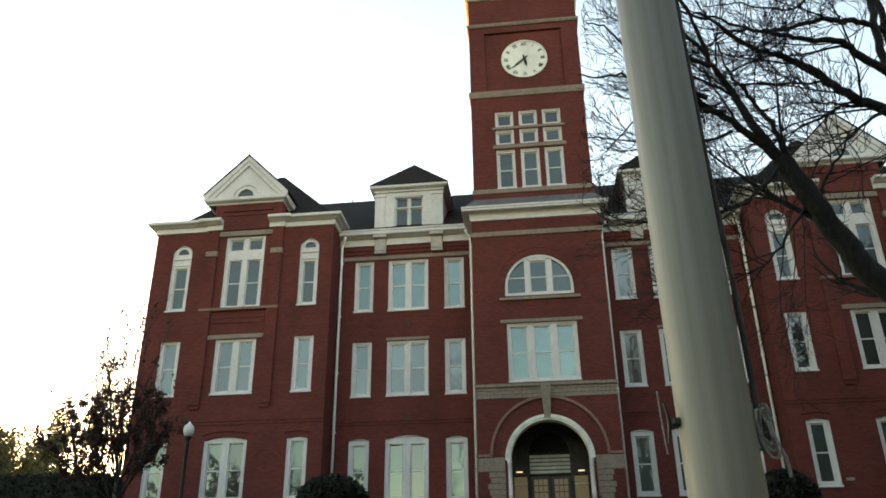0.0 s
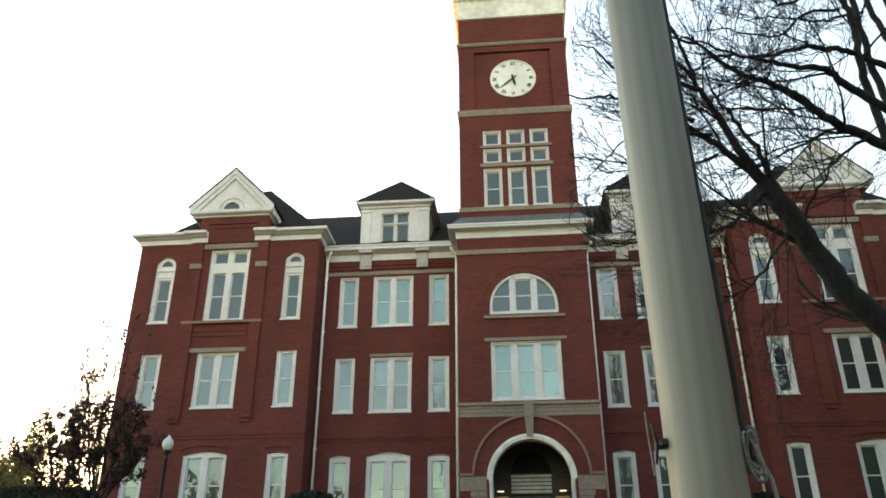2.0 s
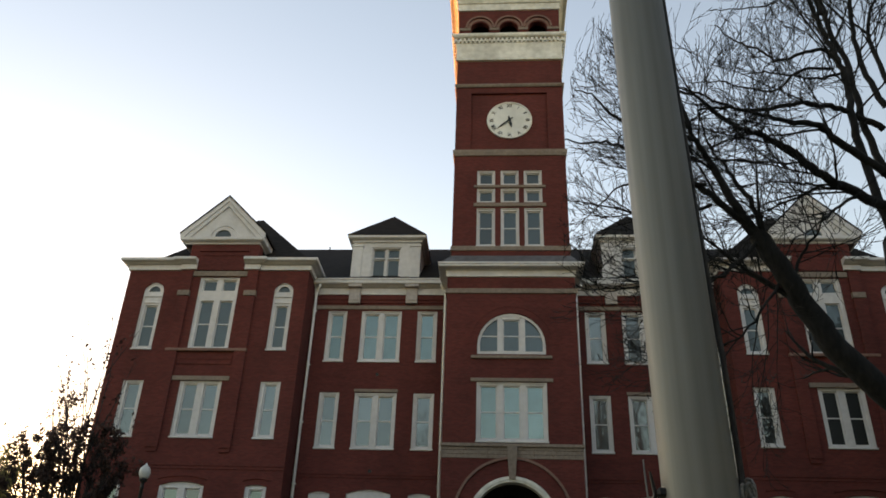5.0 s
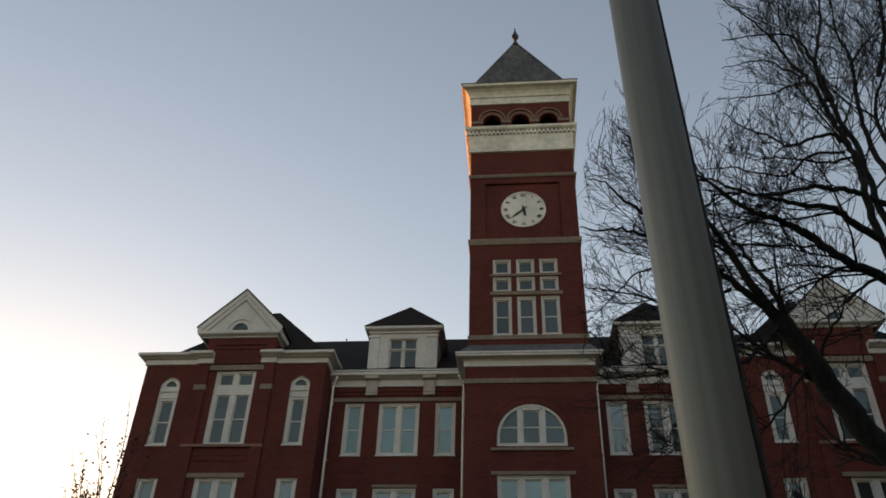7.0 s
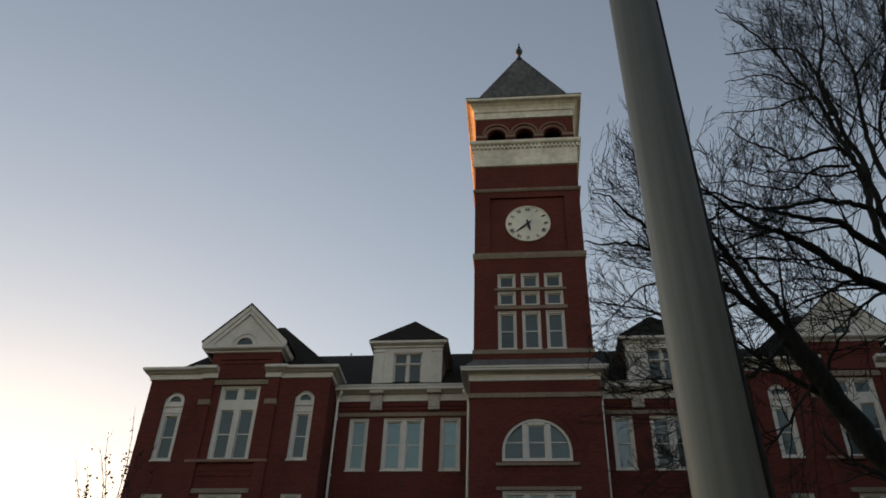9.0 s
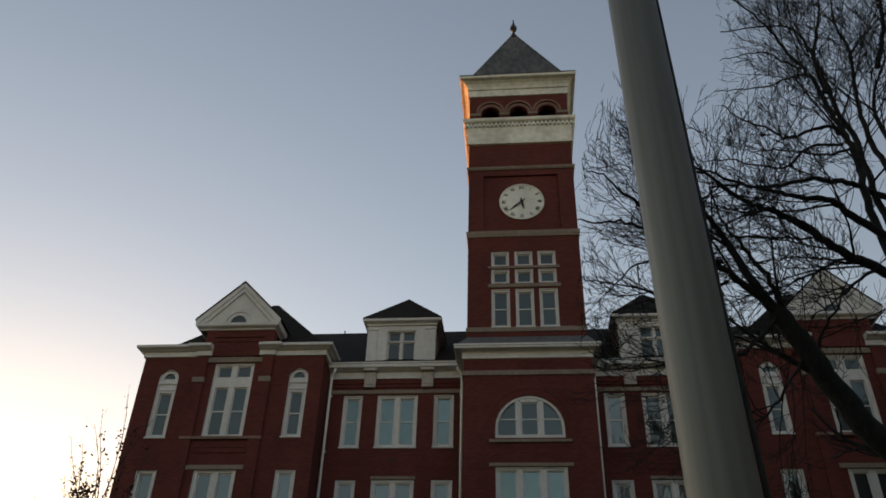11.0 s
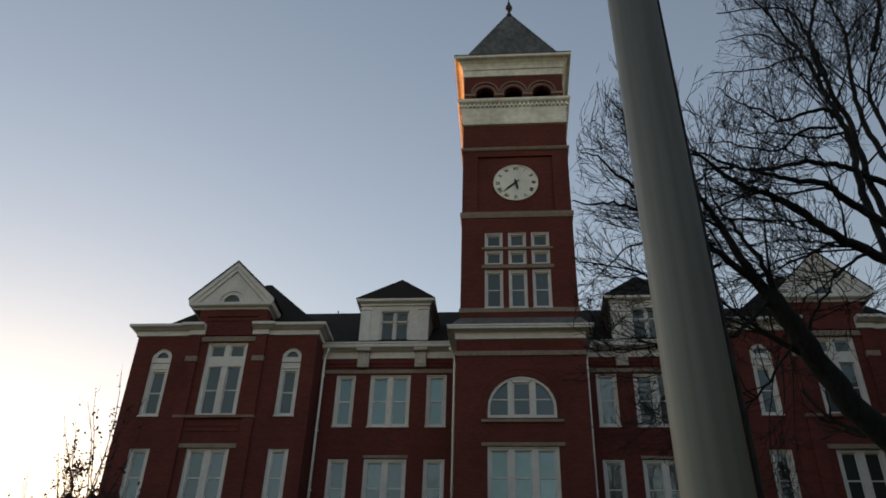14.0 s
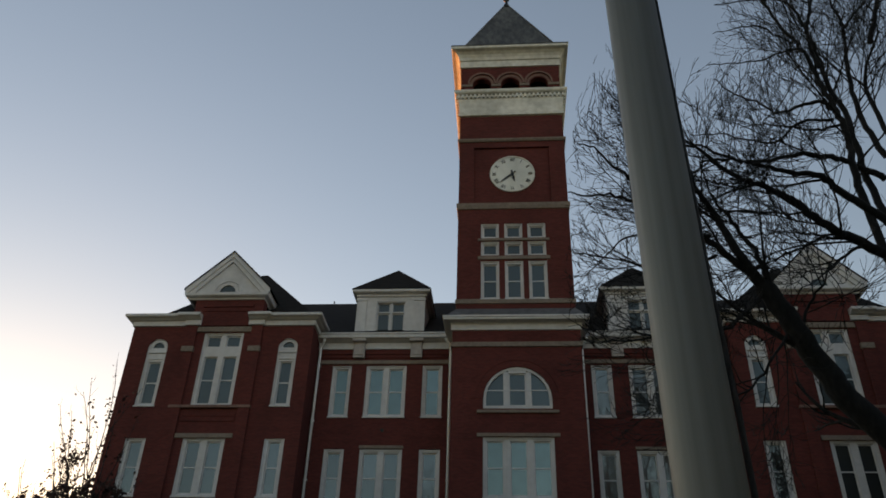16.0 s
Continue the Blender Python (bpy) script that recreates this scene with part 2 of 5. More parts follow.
def slab(bm, X0, X1, Z0, Z1, yf, yb, holes=()):
    """An upright slab facing -y with openings (a, b, c, d, kind) through it; kind: "", "arch" or the rise of a flat arch."""
    xs = sorted({X0, X1, *(h[0] for h in holes), *(h[1] for h in holes)})
    zs = sorted({Z0, Z1, *(h[2] for h in holes), *(h[3] for h in holes)})
    for x0, x1 in zip(xs, xs[1:]):
        for z0, z1 in zip(zs, zs[1:]):
            mx, mz = (x0 + x1) / 2, (z0 + z1) / 2
            if any(h[0] < mx < h[1] and h[2] < mz < h[3] for h in holes):
                continue
            quad(bm, (x0, yf, z0), (x1, yf, z0), (x1, yf, z1), (x0, yf, z1))
            quad(bm, (x1, yb, z0), (x0, yb, z0), (x0, yb, z1), (x1, yb, z1))
    quad(bm, (X0, yf, Z1), (X1, yf, Z1), (X1, yb, Z1), (X0, yb, Z1))
    quad(bm, (X0, yb, Z0), (X1, yb, Z0), (X1, yf, Z0), (X0, yf, Z0))
    quad(bm, (X0, yb, Z0), (X0, yf, Z0), (X0, yf, Z1), (X0, yb, Z1))
    quad(bm, (X1, yf, Z0), (X1, yb, Z0), (X1, yb, Z1), (X1, yf, Z1))
    for a, b, c, d, kind in holes:
        pts = arc_top(a, b, d, kind) if kind else [(a, d), (b, d)]
        quad(bm, (a, yf, c), (a, yb, c), (a, yb, pts[0][1]), (a, yf, pts[0][1]))
        quad(bm, (b, yb, c), (b, yf, c), (b, yf, pts[-1][1]), (b, yb, pts[-1][1]))
        quad(bm, (a, yb, c), (a, yf, c), (b, yf, c), (b, yb, c))
        for (xa, za), (xb, zb) in zip(pts, pts[1:]):
            quad(bm, (xa, yf, za), (xa, yb, za), (xb, yb, zb), (xb, yf, zb))
            if kind and d - min(za, zb) > 1e-4:
                quad(bm, (xa, yf, za), (xb, yf, zb), (xb, yf, d + 1e-4), (xa, yf, d + 1e-4))
                quad(bm, (xb, yb, zb), (xa, yb, za), (xa, yb, d + 1e-4), (xb, yb, d + 1e-4))


def ring(bm, cx, cz, r0, r1, yf, yb, a0=0.0, a1=180.0, n=28):
    """A flat arched band from angle a0 to a1 in an upright plane."""
    pts = [(math.cos(radians(a0 + (a1 - a0) * i / n)), math.sin(radians(a0 + (a1 - a0) * i / n))) for i in range(n + 1)]
    for (c0, s0), (c1, s1) in zip(pts, pts[1:]):
        p = lambda c, s, r, y: (cx + r * c, y, cz + r * s)  # noqa: E731
        quad(bm, p(c0, s0, r0, yf), p(c0, s0, r1, yf), p(c1, s1, r1, yf), p(c1, s1, r0, yf))
        quad(bm, p(c0, s0, r1, yf), p(c0, s0, r1, yb), p(c1, s1, r1, yb), p(c1, s1, r1, yf))
        quad(bm, p(c0, s0, r0, yb), p(c0, s0, r0, yf), p(c1, s1, r0, yf), p(c1, s1, r0, yb))
    for c, s in (pts[0], pts[-1]):
        quad(bm, (cx + r0 * c, yf, cz + r0 * s), (cx + r1 * c, yf, cz + r1 * s), (cx + r1 * c, yb, cz + r1 * s), (cx + r0 * c, yb, cz + r0 * s))


def prism(bm, outline, y0, y1):
    """An upright outline of (x, z) drawn out from y0 to y1."""
    f = [bm.verts.new((x, y0, z)) for x, z in outline]
    b = [bm.verts.new((x, y1, z)) for x, z in outline]
    bm.faces.new(f)
    bm.faces.new(b[::-1])
    for i in range(len(f)):
        j = (i + 1) % len(f)
        bm.faces.new((f[j], f[i], b[i], b[j]))


def mould(bm, path, profile, closed=False):
    """A moulding: profile of (out, up) swept along a plan path of (x, y) that has the wall on its left-hand inner side."""
    n = len(path)
    rings = []
    for i in range(n):
        p = Vector(path[i])
        prev = Vector(path[i - 1]) if closed or i > 0 else None
        nxt = Vector(path[(i + 1) % n]) if closed or i < n - 1 else None
        dirs = [(p - prev).normalized() if prev else None, (nxt - p).normalized() if nxt else None]
        norms = [Vector((d.y, -d.x)) for d in dirs if d]
        if len(norms) == 2:
            m = (norms[0] + norms[1]).normalized()
            m = m / max(0.3, m.dot(norms[0]))
        else:
            m = norms[0]
        rings.append([bm.verts.new((p.x + m.x * o, p.y + m.y * o, z)) for o, z in profile])
    k = len(profile)
    for i in range(n if closed else n - 1):
        a, b = rings[i], rings[(i + 1) % n]
        for j in range(k - 1):
            bm.faces.new((a[j], b[j], b[j + 1], a[j + 1]))
    if not closed:
        bm.faces.new(rings[0][::-1])
        bm.faces.new(rings[-1])


def tube(bm, pts, radii, sides=6, cap=True):
    rings = []
    for i, p in enumerate(pts):
        p = Vector(p)
        d = (Vector(pts[min(i + 1, len(pts) - 1)]) - Vector(pts[max(i - 1, 0)])).normalized()
        u = d.orthogonal().normalized() if i == 0 else (u - d * u.dot(d)).normalized()
        w = d.cross(u)
        rings.append([bm.verts.new(p + (u * math.cos(t) + w * math.sin(t)) * radii[i]) for t in (2 * math.pi * k / sides for k in range(sides))])
    for a, b in zip(rings, rings[1:]):
        for k in range(sides):
            bm.faces.new((a[k], a[(k + 1) % sides], b[(k + 1) % sides], b[k]))
    if cap:
        bm.faces.new(rings[0][::-1])
        bm.faces.new(rings[-1])


def lathe(bm, profile, cx=0.0, cy=0.0, sides=20):
    rings = [[bm.verts.new((cx + r * math.cos(2 * math.pi * k / sides), cy + r * math.sin(2 * math.pi * k / sides), z)) for k in range(sides)] for r, z in profile]
    for a, b in zip(rings, rings[1:]):
        for k in range(sides):
            bm.faces.new((a[k], a[(k + 1) % sides], b[(k + 1) % sides], b[k]))
    bm.faces.new(rings[0][::-1])
    bm.faces.new(rings[-1])


def smooth(ob):
    for p in ob.data.polygons:
        p.use_smooth = True
    return ob


# ---- ground: one sheet, a lawn that rises to the hall and a long far ridge, added out of view to block the sun below the belfry ----
def ground_z(x, y):
    k = min(1.0, max(0.0, (y + 34.5) / 30.0))
    z = 4.35 * k * k * (3 - 2 * k)
    along = math.sin(SUN_AZ) * (x + 3) + math.cos(SUN_AZ) * (y - 3)
    across = math.cos(SUN_AZ) * (x + 3) - math.sin(SUN_AZ) * (y - 3)
    # added ridge, high enough that sunlight reaches only the tower top
    if along > 150:
        z += 61.0 / (1 + math.exp(-(along - 420) / 22.0)) * math.exp(-0.5 * (across / 420) ** 2)
    return z


def axis(lo, hi, fine, step, reach):
    """Fine steps from lo to hi, even coarse ones out to reach, and growing ones to the horizon."""
    inner = np.linspace(lo, hi, fine)
    mid = np.arange(step, reach, step)
    out = reach + np.geomspace(30.0, 2600.0, 8)
    return [*(lo - out[::-1]), *(lo - mid[::-1]), *inner, *(hi + mid), *(hi + out)]


gx, gy = axis(-60, 50, 56, 14.0, 620.0), axis(-60, 40, 51, 14.0, 620.0)
gm = bpy.data.meshes.new("ground")
gm.from_pydata([(x, y, ground_z(x, y)) for y in gy for x in gx], [],
               [(j * len(gx) + i, j * len(gx) + i + 1, (j + 1) * len(gx) + i + 1, (j + 1) * len(gx) + i) for j in range(len(gy) - 1) for i in range(len(gx) - 1)])
gm.materials.append(GRASS)
smooth(tagged(new("ground", gm), "winter lawn that rises gently to the brick hall", "ground", kind="structure"))

# ---- the hall ----
BASE = 4.2
T_Y, S_Y, C_Y, P_Y = 0.0, 0.18, 1.95, 0.35
PX0, PX1, PXC = 20.18, 10.5, 15.2
hall = tagged(empty("college_hall", (0, 0, BASE)), "three-storey red brick college hall with a clock tower and white trim", "building")


def hall_part(name, bm, material, label="", owner=None):
    bmesh.ops.recalc_face_normals(bm, faces=bm.faces)
    me = bpy.data.meshes.new(name)
    bm.to_mesh(me)
    bm.free()
    me.materials.append(material)
    ob = new(name, me)
    ob.parent = owner or hall
    if owner is None:
        ob.matrix_parent_inverse = Matrix.Translation((0, 0, -BASE))
    return tagged(ob, label=label)


MESHES = {}


def shared(key, build, material):
    if key not in MESHES:
        bm = bmesh.new()
        build(bm)
        bmesh.ops.recalc_face_normals(bm, faces=bm.faces)
        me = bpy.data.meshes.new("window_mesh")
        bm.to_mesh(me)
        bm.free()
        me.materials.append(material)
        MESHES[key] = me
    return MESHES[key]


def sash_build(x0, x1, z0, z1, split):
    def build(bm):
        w = 0.055
        m = z0 + (z1 - z0) * split
        rows_ = [(z0 + w * 1.3, m - 0.03), (m + 0.03, z1 - w)] if split else [(z0 + w * 1.3, z1 - w)]
        slab(bm, x0, x1, z0, z1, 0.175, 0.225, [(x0 + w, x1 - w, a, b, "") for a, b in rows_])
        bmesh.ops.remove_doubles(bm, verts=bm.verts[:], dist=0.0002)
    return build


def pane_build(x0, x1, z0, z1):
    return lambda bm: box(bm, x0, x1, 0.205, 0.215, z0, z1)


def window(x, y, z, w, h, sashes, glass=GLASS, extra=(), sill=True, second=None):
    """A white timber window. sashes: (x0, x1, z0, z1, split); extra: further openings of the casing."""
    key = (round(w, 3), round(h, 3), tuple(sashes))
    holes = [(*s[:4], "") for s in sashes] + list(extra)

    def casing(bm):
        slab(bm, -w / 2, w / 2, 0, h, 0.09, 0.28, holes)
        slab(bm, -w / 2, w / 2, 0, h, 0.04, 0.09, [(-w / 2 + 0.06, w / 2 - 0.06, 0.03, h - 0.06, "")])
    win = new("window", shared(key, casing, WHITE))
    win.parent = hall
    win.location = (x, y, z - BASE)
    if sill:
        ob = new("sill", shared(("sill", key), lambda bm: bevel_box(bm, -w / 2 - 0.03, w / 2 + 0.03, -0.06, 0.16, -0.09, 0.0), WHITE))
        ob.parent = win
    for k, (x0, x1, z0, z1, split) in enumerate(sashes):
        ob = new("sash", shared(("sash", key, k), sash_build(x0, x1, z0, z1, split), WHITE))
        ob.parent = win
        cuts = [z0, z0 + (z1 - z0) * split, z1] if split else [z0, z1]
        for n, (a, b) in enumerate(zip(cuts, cuts[1:])):
            g = second if second and k == 1 else glass
            me = shared(("pane", key, k, n, g.name), pane_build(x0 + 0.03, x1 - 0.03, a + 0.02, b - 0.02), g)
            ob = new("pane", me)
            ob.parent = win
    return win


def single(w, z1, z0=0.10, edge=0.16, split=0.5):
    return [(-w / 2 + edge, w / 2 - edge, z0, z1, split)]


def double(w, z1, z0=0.10, edge=0.15, mid=0.28, split=0.5):
    return [(-w / 2 + edge, -mid / 2, z0, z1, split), (mid / 2, w / 2 - edge, z0, z1, split)]


P_A, P_B, P_C = (-19.16, -18.12), (-16.27, -14.16), (-12.22, -11.22)
C_A, C_M, C_C = (-9.63, -8.62), (-7.83, -5.71), (-4.87, -3.83)


def flip(side, a, b):
    return (a, b) if side < 0 else (-b, -a)


for side in (-1, 1):
    # pavilion wall
    holes = []
    for a, b in (P_A, P_B, P_C):
        a, b = flip(side, a, b)
        holes += [(a, b, 6.26, 9.20 if b - a > 1.5 else 9.12, 0.17 if b - a > 1.5 else 0.09), (a, b, 11.30, 14.06, "")]
        holes.append((a, b, 15.75, 19.74, "") if b - a > 1.5 else (a, b, 15.75, 19.43, "arch"))
    bm = bmesh.new()
    x0, x1 = flip(side, -PX0, -PX1)
    slab(bm, x0, x1, BASE - 1.0, 20.45, P_Y, P_Y + 0.4, holes)
    hall_part("pavilion_wall", bm, BRICK, "red brick front of an end pavilion")
    for edge, back in ((side * PX0, 21.0), (side * PX1, 6.0)):
        inward = -side if abs(edge) > 15 else side
        bm = bmesh.new()
        box(bm, *sorted((edge, edge + inward * 0.4)), P_Y + 0.4, back, BASE - 1.0, 20.45)
        hall_part("pavilion_side_wall", bm, BRICK)
    # pilasters of the middle bay and the brick attic above them
    for a, b in ((-17.28, -16.70), (-13.76, -13.18)):
        a, b = flip(side, a, b)
        bm = bmesh.new()
        box(bm, a, b, P_Y - 0.13, P_Y, 10.75, 20.12)
        prism(bm, [(a + 0.06, 10.55), (b - 0.06, 10.55), (b, 10.75), (a, 10.75)], P_Y - 0.08, P_Y)
        hall_part("pilaster", bm, BRICK)
        bm = bmesh.new()
        bevel_box(bm, a - 0.03, b + 0.03, P_Y - 0.18, P_Y, 18.63, 18.93)
        hall_part("stone_block", bm, STONE)
    bm = bmesh.new()
    a, b = flip(side, -17.05, -13.33)
    box(bm, a, b, P_Y - 0.12, P_Y + 0.5, 20.12, 21.66)
    a, b = flip(side, -16.55, -13.85)
    box(bm, a, b, P_Y - 0.16, P_Y - 0.12, 20.95, 21.15)
    box(bm, a, b, P_Y - 0.20, P_Y - 0.12, 21.2, 21.38)
    hall_part("attic_wall", bm, BRICK)
    # stone and brick courses
    for a, b, z0, z1, out in ((-16.68, -13.78, 19.78, 20.08, 0.09), (-17.32, -13.14, 15.58, 15.73, 0.16), (-16.73, -13.81, 14.07, 14.30, 0.06)):
        a, b = flip(side, a, b)
        bm = bmesh.new()
        bevel_box(bm, a, b, P_Y - out, P_Y + 0.05, z0, z1)
        hall_part("sill_course" if 15 < z0 < 15.6 else "stone_lintel", bm, RUBBED if 15 < z0 < 15.6 else STONE)
    for a, b, z0, z1, out in ((-16.62, -13.86, 15.18, 15.36, 0.03), (-16.62, -13.86, 14.92, 15.06, 0.045), (-PX0, -PX1, 9.78, 9.86, 0.035), (-PX0, -PX1, 9.93, 10.01, 0.035)):
        a, b = flip(side, a, b)
        bm = bmesh.new()
        box(bm, a, b, P_Y - out, P_Y, z0, z1)
        hall_part("brick_course", bm, BRICK)
    bm = bmesh.new()
    a, b = flip(side, -PX0 - 0.09, -PX1 + 0.05)
    bevel_box(bm, a, b, P_Y - 0.09, P_Y + 0.1, 5.18, 5.36)
    hall_part("water_table", bm, STONE)
    # brick hoods over the ground-floor windows
    for a, b in (P_A, P_B, P_C):
        bm = bmesh.new()
        a, b = flip(side, a, b)
        rise = 0.17 if b - a > 1.5 else 0.09
        d = 9.20 if b - a > 1.5 else 9.12
        lo, hi = arc_top(a - 0.12, b + 0.12, d + 0.33, rise), arc_top(a - 0.12, b + 0.12, d + 0.25, rise)
        for i in range(len(lo) - 1):
            prism(bm, [hi[i], hi[i + 1], lo[i + 1], lo[i]], P_Y - 0.05, P_Y)
        bmesh.ops.remove_doubles(bm, verts=bm.verts[:], dist=0.0005)
        hall_part("window_hood", bm, BRICK)
    # cornice in two lengths, broken by the middle bay
    crown = [(0.0, 20.12), (0.09, 20.14), (0.09, 20.40), (0.22, 20.44), (0.30, 20.50), (0.42, 20.54), (0.45, 20.58), (0.45, 20.70), (0.0, 20.74)]
    ends = ((-PX0, -16.52), (-13.94, -PX1))
    for n, (a, b) in enumerate(ends):
        if n == 0:
            path = [(-PX0, 21.0), (-PX0, P_Y), (-17.28, P_Y), (-17.28, P_Y - 0.13), (b, P_Y - 0.13)]
        else:
            path = [(a, P_Y - 0.13), (-13.18, P_Y - 0.13), (-13.18, P_Y), (-PX1, P_Y), (-PX1, 6.0)]
        if side > 0:
            path = [(-x, y) for x, y in path][::-1]
        bm = bmesh.new()
        mould(bm, path, crown)
        hall_part("cornice", bm, WHITE, "white moulded timber cornice")
    # gable pediment
    cx = side * 15.39
    front = P_Y - 0.36
    bm = bmesh.new()
    prism(bm, [(cx - 2.02, 21.92), (cx + 2.02, 21.92), (cx, 23.94)], front + 0.16, P_Y + 0.6)
    hall_part("pediment_board", bm, WHITE)
    for s in (-1, 1):
        bm = bmesh.new()
        prism(bm, [(cx + s * 2.26, 21.90), (cx + s * 1.93, 21.90), (cx, 23.96), (cx, 24.47), (cx + s * 2.26, 22.18)], front + 0.06, P_Y + 3.0)
        hall_part("raking_board", bm, WHITE)
        bm = bmesh.new()
        prism(bm, [(cx + s * 2.33, 21.98), (cx + s * 2.17, 21.98), (cx, 24.24), (cx, 24.58), (cx + s * 2.33, 22.24)], front, front + 0.1)
        hall_part("raking_cornice", bm, WHITE)
    bm = bmesh.new()
    mould(bm, [(cx - 2.0, 4.2), (cx - 2.0, P_Y - 0.12), (cx + 2.0, P_Y - 0.12), (cx + 2.0, 4.2)],
          [(0.0, 21.64), (0.05, 21.65), (0.08, 21.72), (0.18, 21.76), (0.25, 21.80), (0.28, 21.84), (0.28, 21.98), (0.0, 22.0)])
    hall_part("pediment_cornice", bm, WHITE)
    bm = bmesh.new()
    ring(bm, cx, 22.02, 0.44, 0.56, front + 0.06, front + 0.18)
    ring(bm, cx, 22.02, 0.70, 0.80, front + 0.11, front + 0.18)
    box(bm, cx - 0.6, cx + 0.6, front + 0.06, front + 0.18, 21.97, 22.03)
    hall_part("lunette_frame", bm, WHITE)
    bm = bmesh.new()
    ring(bm, cx, 22.03, 0.02, 0.44, front + 0.13, front + 0.155)
    hall_part("lunette_pane", bm, GLASS_TOWER)
    # pavilion roofs
    bm = bmesh.new()
    xa, xb = sorted((side * (PX0 - 0.7), side * (PX1 - 0.1)))
    ya, yb, zt = P_Y + 0.3, 20.0, 25.95
    in_ = 4.3
    low = [(xa, ya, 20.73), (xb, ya, 20.73), (xb, yb, 20.73), (xa, yb, 20.73)]
    cr = side * PXC
    top = [(cr - 0.18, ya + in_, zt), (cr + 0.18, ya + in_, zt), (cr + 0.18, yb, zt), (cr - 0.18, yb, zt)]
    vl, vt = [bm.verts.new(p) for p in low], [bm.verts.new(p) for p in top]
    for i in range(4):
        bm.faces.new((vl[i], vl[(i + 1) % 4], vt[(i + 1) % 4], vt[i]))
    bm.faces.new(vt)
    hall_part("pavilion_roof", bm, SHINGLE, "dark shingled hipped roof")
    bm = bmesh.new()
    for s in (-1, 1):
        prism(bm, [(cx, 24.52), (cx, 24.63), (cx + s * 2.38, 22.27), (cx + s * 2.38, 22.17)], front - 0.03, 5.2)
    hall_part("gable_roof", bm, SHINGLE)

    # recessed range between pavilion and tower
    holes = []
    for a, b in (C_A, C_M, C_C):
        a, b = flip(side, a, b)
        wide = b - a > 1.5
        holes += [(a, b, 6.25, 9.32 if wide else 9.2, 0.18 if wide else 0.09), (a, b, 11.30, 14.10, ""), (a, b, 15.78, 18.57, "")]
    bm = bmesh.new()
    a, b = flip(side, -PX1 + 0.0, -3.0)
    slab(bm, a, b, BASE - 1.0, 20.1, C_Y, C_Y + 0.4, holes)
    hall_part("range_wall", bm, BRICK, "red brick wall between pavilion and tower")
    bm = bmesh.new()
    a, b = flip(side, -PX1, -3.22)
    bevel_box(bm, a, b, C_Y - 0.06, C_Y + 0.05, 18.64, 18.86)
    hall_part("stone_course", bm, STONE)
    bm = bmesh.new()
    a2, b2 = flip(side, -7.88, -5.66)
    bevel_box(bm, a2, b2, C_Y - 0.04, C_Y + 0.05, 14.11, 14.27)
    hall_part("stone_lintel", bm, STONE)
    for z, out in ((9.86, 0.035), (10.0, 0.035), (19.0, 0.05), (19.2, 0.05)):
        bm = bmesh.new()
        box(bm, a, b, C_Y - out, C_Y, z, z + 0.09)
        hall_part("brick_course", bm, BRICK)
    path = [(-PX1, C_Y), (-3.22, C_Y)]
    if side > 0:
        path = [(3.22, C_Y), (PX1, C_Y)]
    bm = bmesh.new()
    mould(bm, path, [(0.0, 19.50), (0.06, 19.50), (0.06, 19.86), (0.20, 19.90), (0.30, 19.96), (0.42, 19.98), (0.46, 20.02), (0.46, 20.18), (0.50, 20.20), (0.50, 20.28), (0.0, 20.30)])
    hall_part("cornice", bm, WHITE, "white moulded timber cornice")
    for a, b in ((-8.58, -7.97), (-5.53, -4.92)):
        a, b = flip(side, a, b)
        bm = bmesh.new()
        bevel_box(bm, a, b, C_Y - 0.22, C_Y, 18.95, 19.82)
        bevel_box(bm, a - 0.06, b + 0.06, C_Y - 0.42, C_Y, 19.82, 19.99)
        box(bm, a + 0.08, b - 0.08, C_Y - 0.26, C_Y - 0.2, 19.10, 19.68)
        hall_part("bracket", bm, PALE_STONE, "pale pinkish stone cornice bracket")
    # main roof
    bm = bmesh.new()
    xa, xb = sorted((side * 14.5, 0.0))
    prism_pts = [(C_Y - 0.45, 20.26), (9.0, 26.12), (16.5, 20.26)]
    vs = [[bm.verts.new((x, y, z)) for y, z in prism_pts] for x in (xa, xb)]
    for i in range(2):
        bm.faces.new((vs[0][i], vs[1][i], vs[1][i + 1], vs[0][i + 1]))
    hall_part("main_roof", bm, SHINGLE, "dark shingled main roof")
    # dormer
    dx = side * 6.77
    bm = bmesh.new()
    slab(bm, dx - 1.86, dx + 1.86, 20.28, 22.98, C_Y - 0.02, C_Y + 0.3, [(dx - 0.82, dx + 0.82, 20.45, 22.40, "")])
    for s in (-1, 1):
        xx = sorted((dx + s * 1.86, dx + s * 1.76))
        box(bm, *xx, C_Y + 0.3, 6.0, 20.3, 22.98)
        xx = sorted((dx + s * 1.88, dx + s * 1.34))
        box(bm, *xx, C_Y - 0.08, C_Y - 0.02, 20.28, 22.45)
        xx = sorted((dx + s * 1.93, dx + s * 1.29))
        bevel_box(bm, *xx, C_Y - 0.12, C_Y - 0.02, 22.40, 22.55)
    dormer = hall_part("dormer", bm, WHITE, "white panelled roof dormer")
    def under(name, bm, material):
        ob = hall_part(name, bm, material, owner=dormer)
        ob.matrix_parent_inverse = Matrix.Identity(4)
        return ob
    bm = bmesh.new()
    mould(bm, [(dx - 1.86, 6.2), (dx - 1.86, C_Y - 0.02), (dx + 1.86, C_Y - 0.02), (dx + 1.86, 6.2)],
          [(0.0, 22.66), (0.08, 22.68), (0.10, 22.78), (0.24, 22.84), (0.30, 22.88), (0.30, 23.02), (0.0, 23.06)])
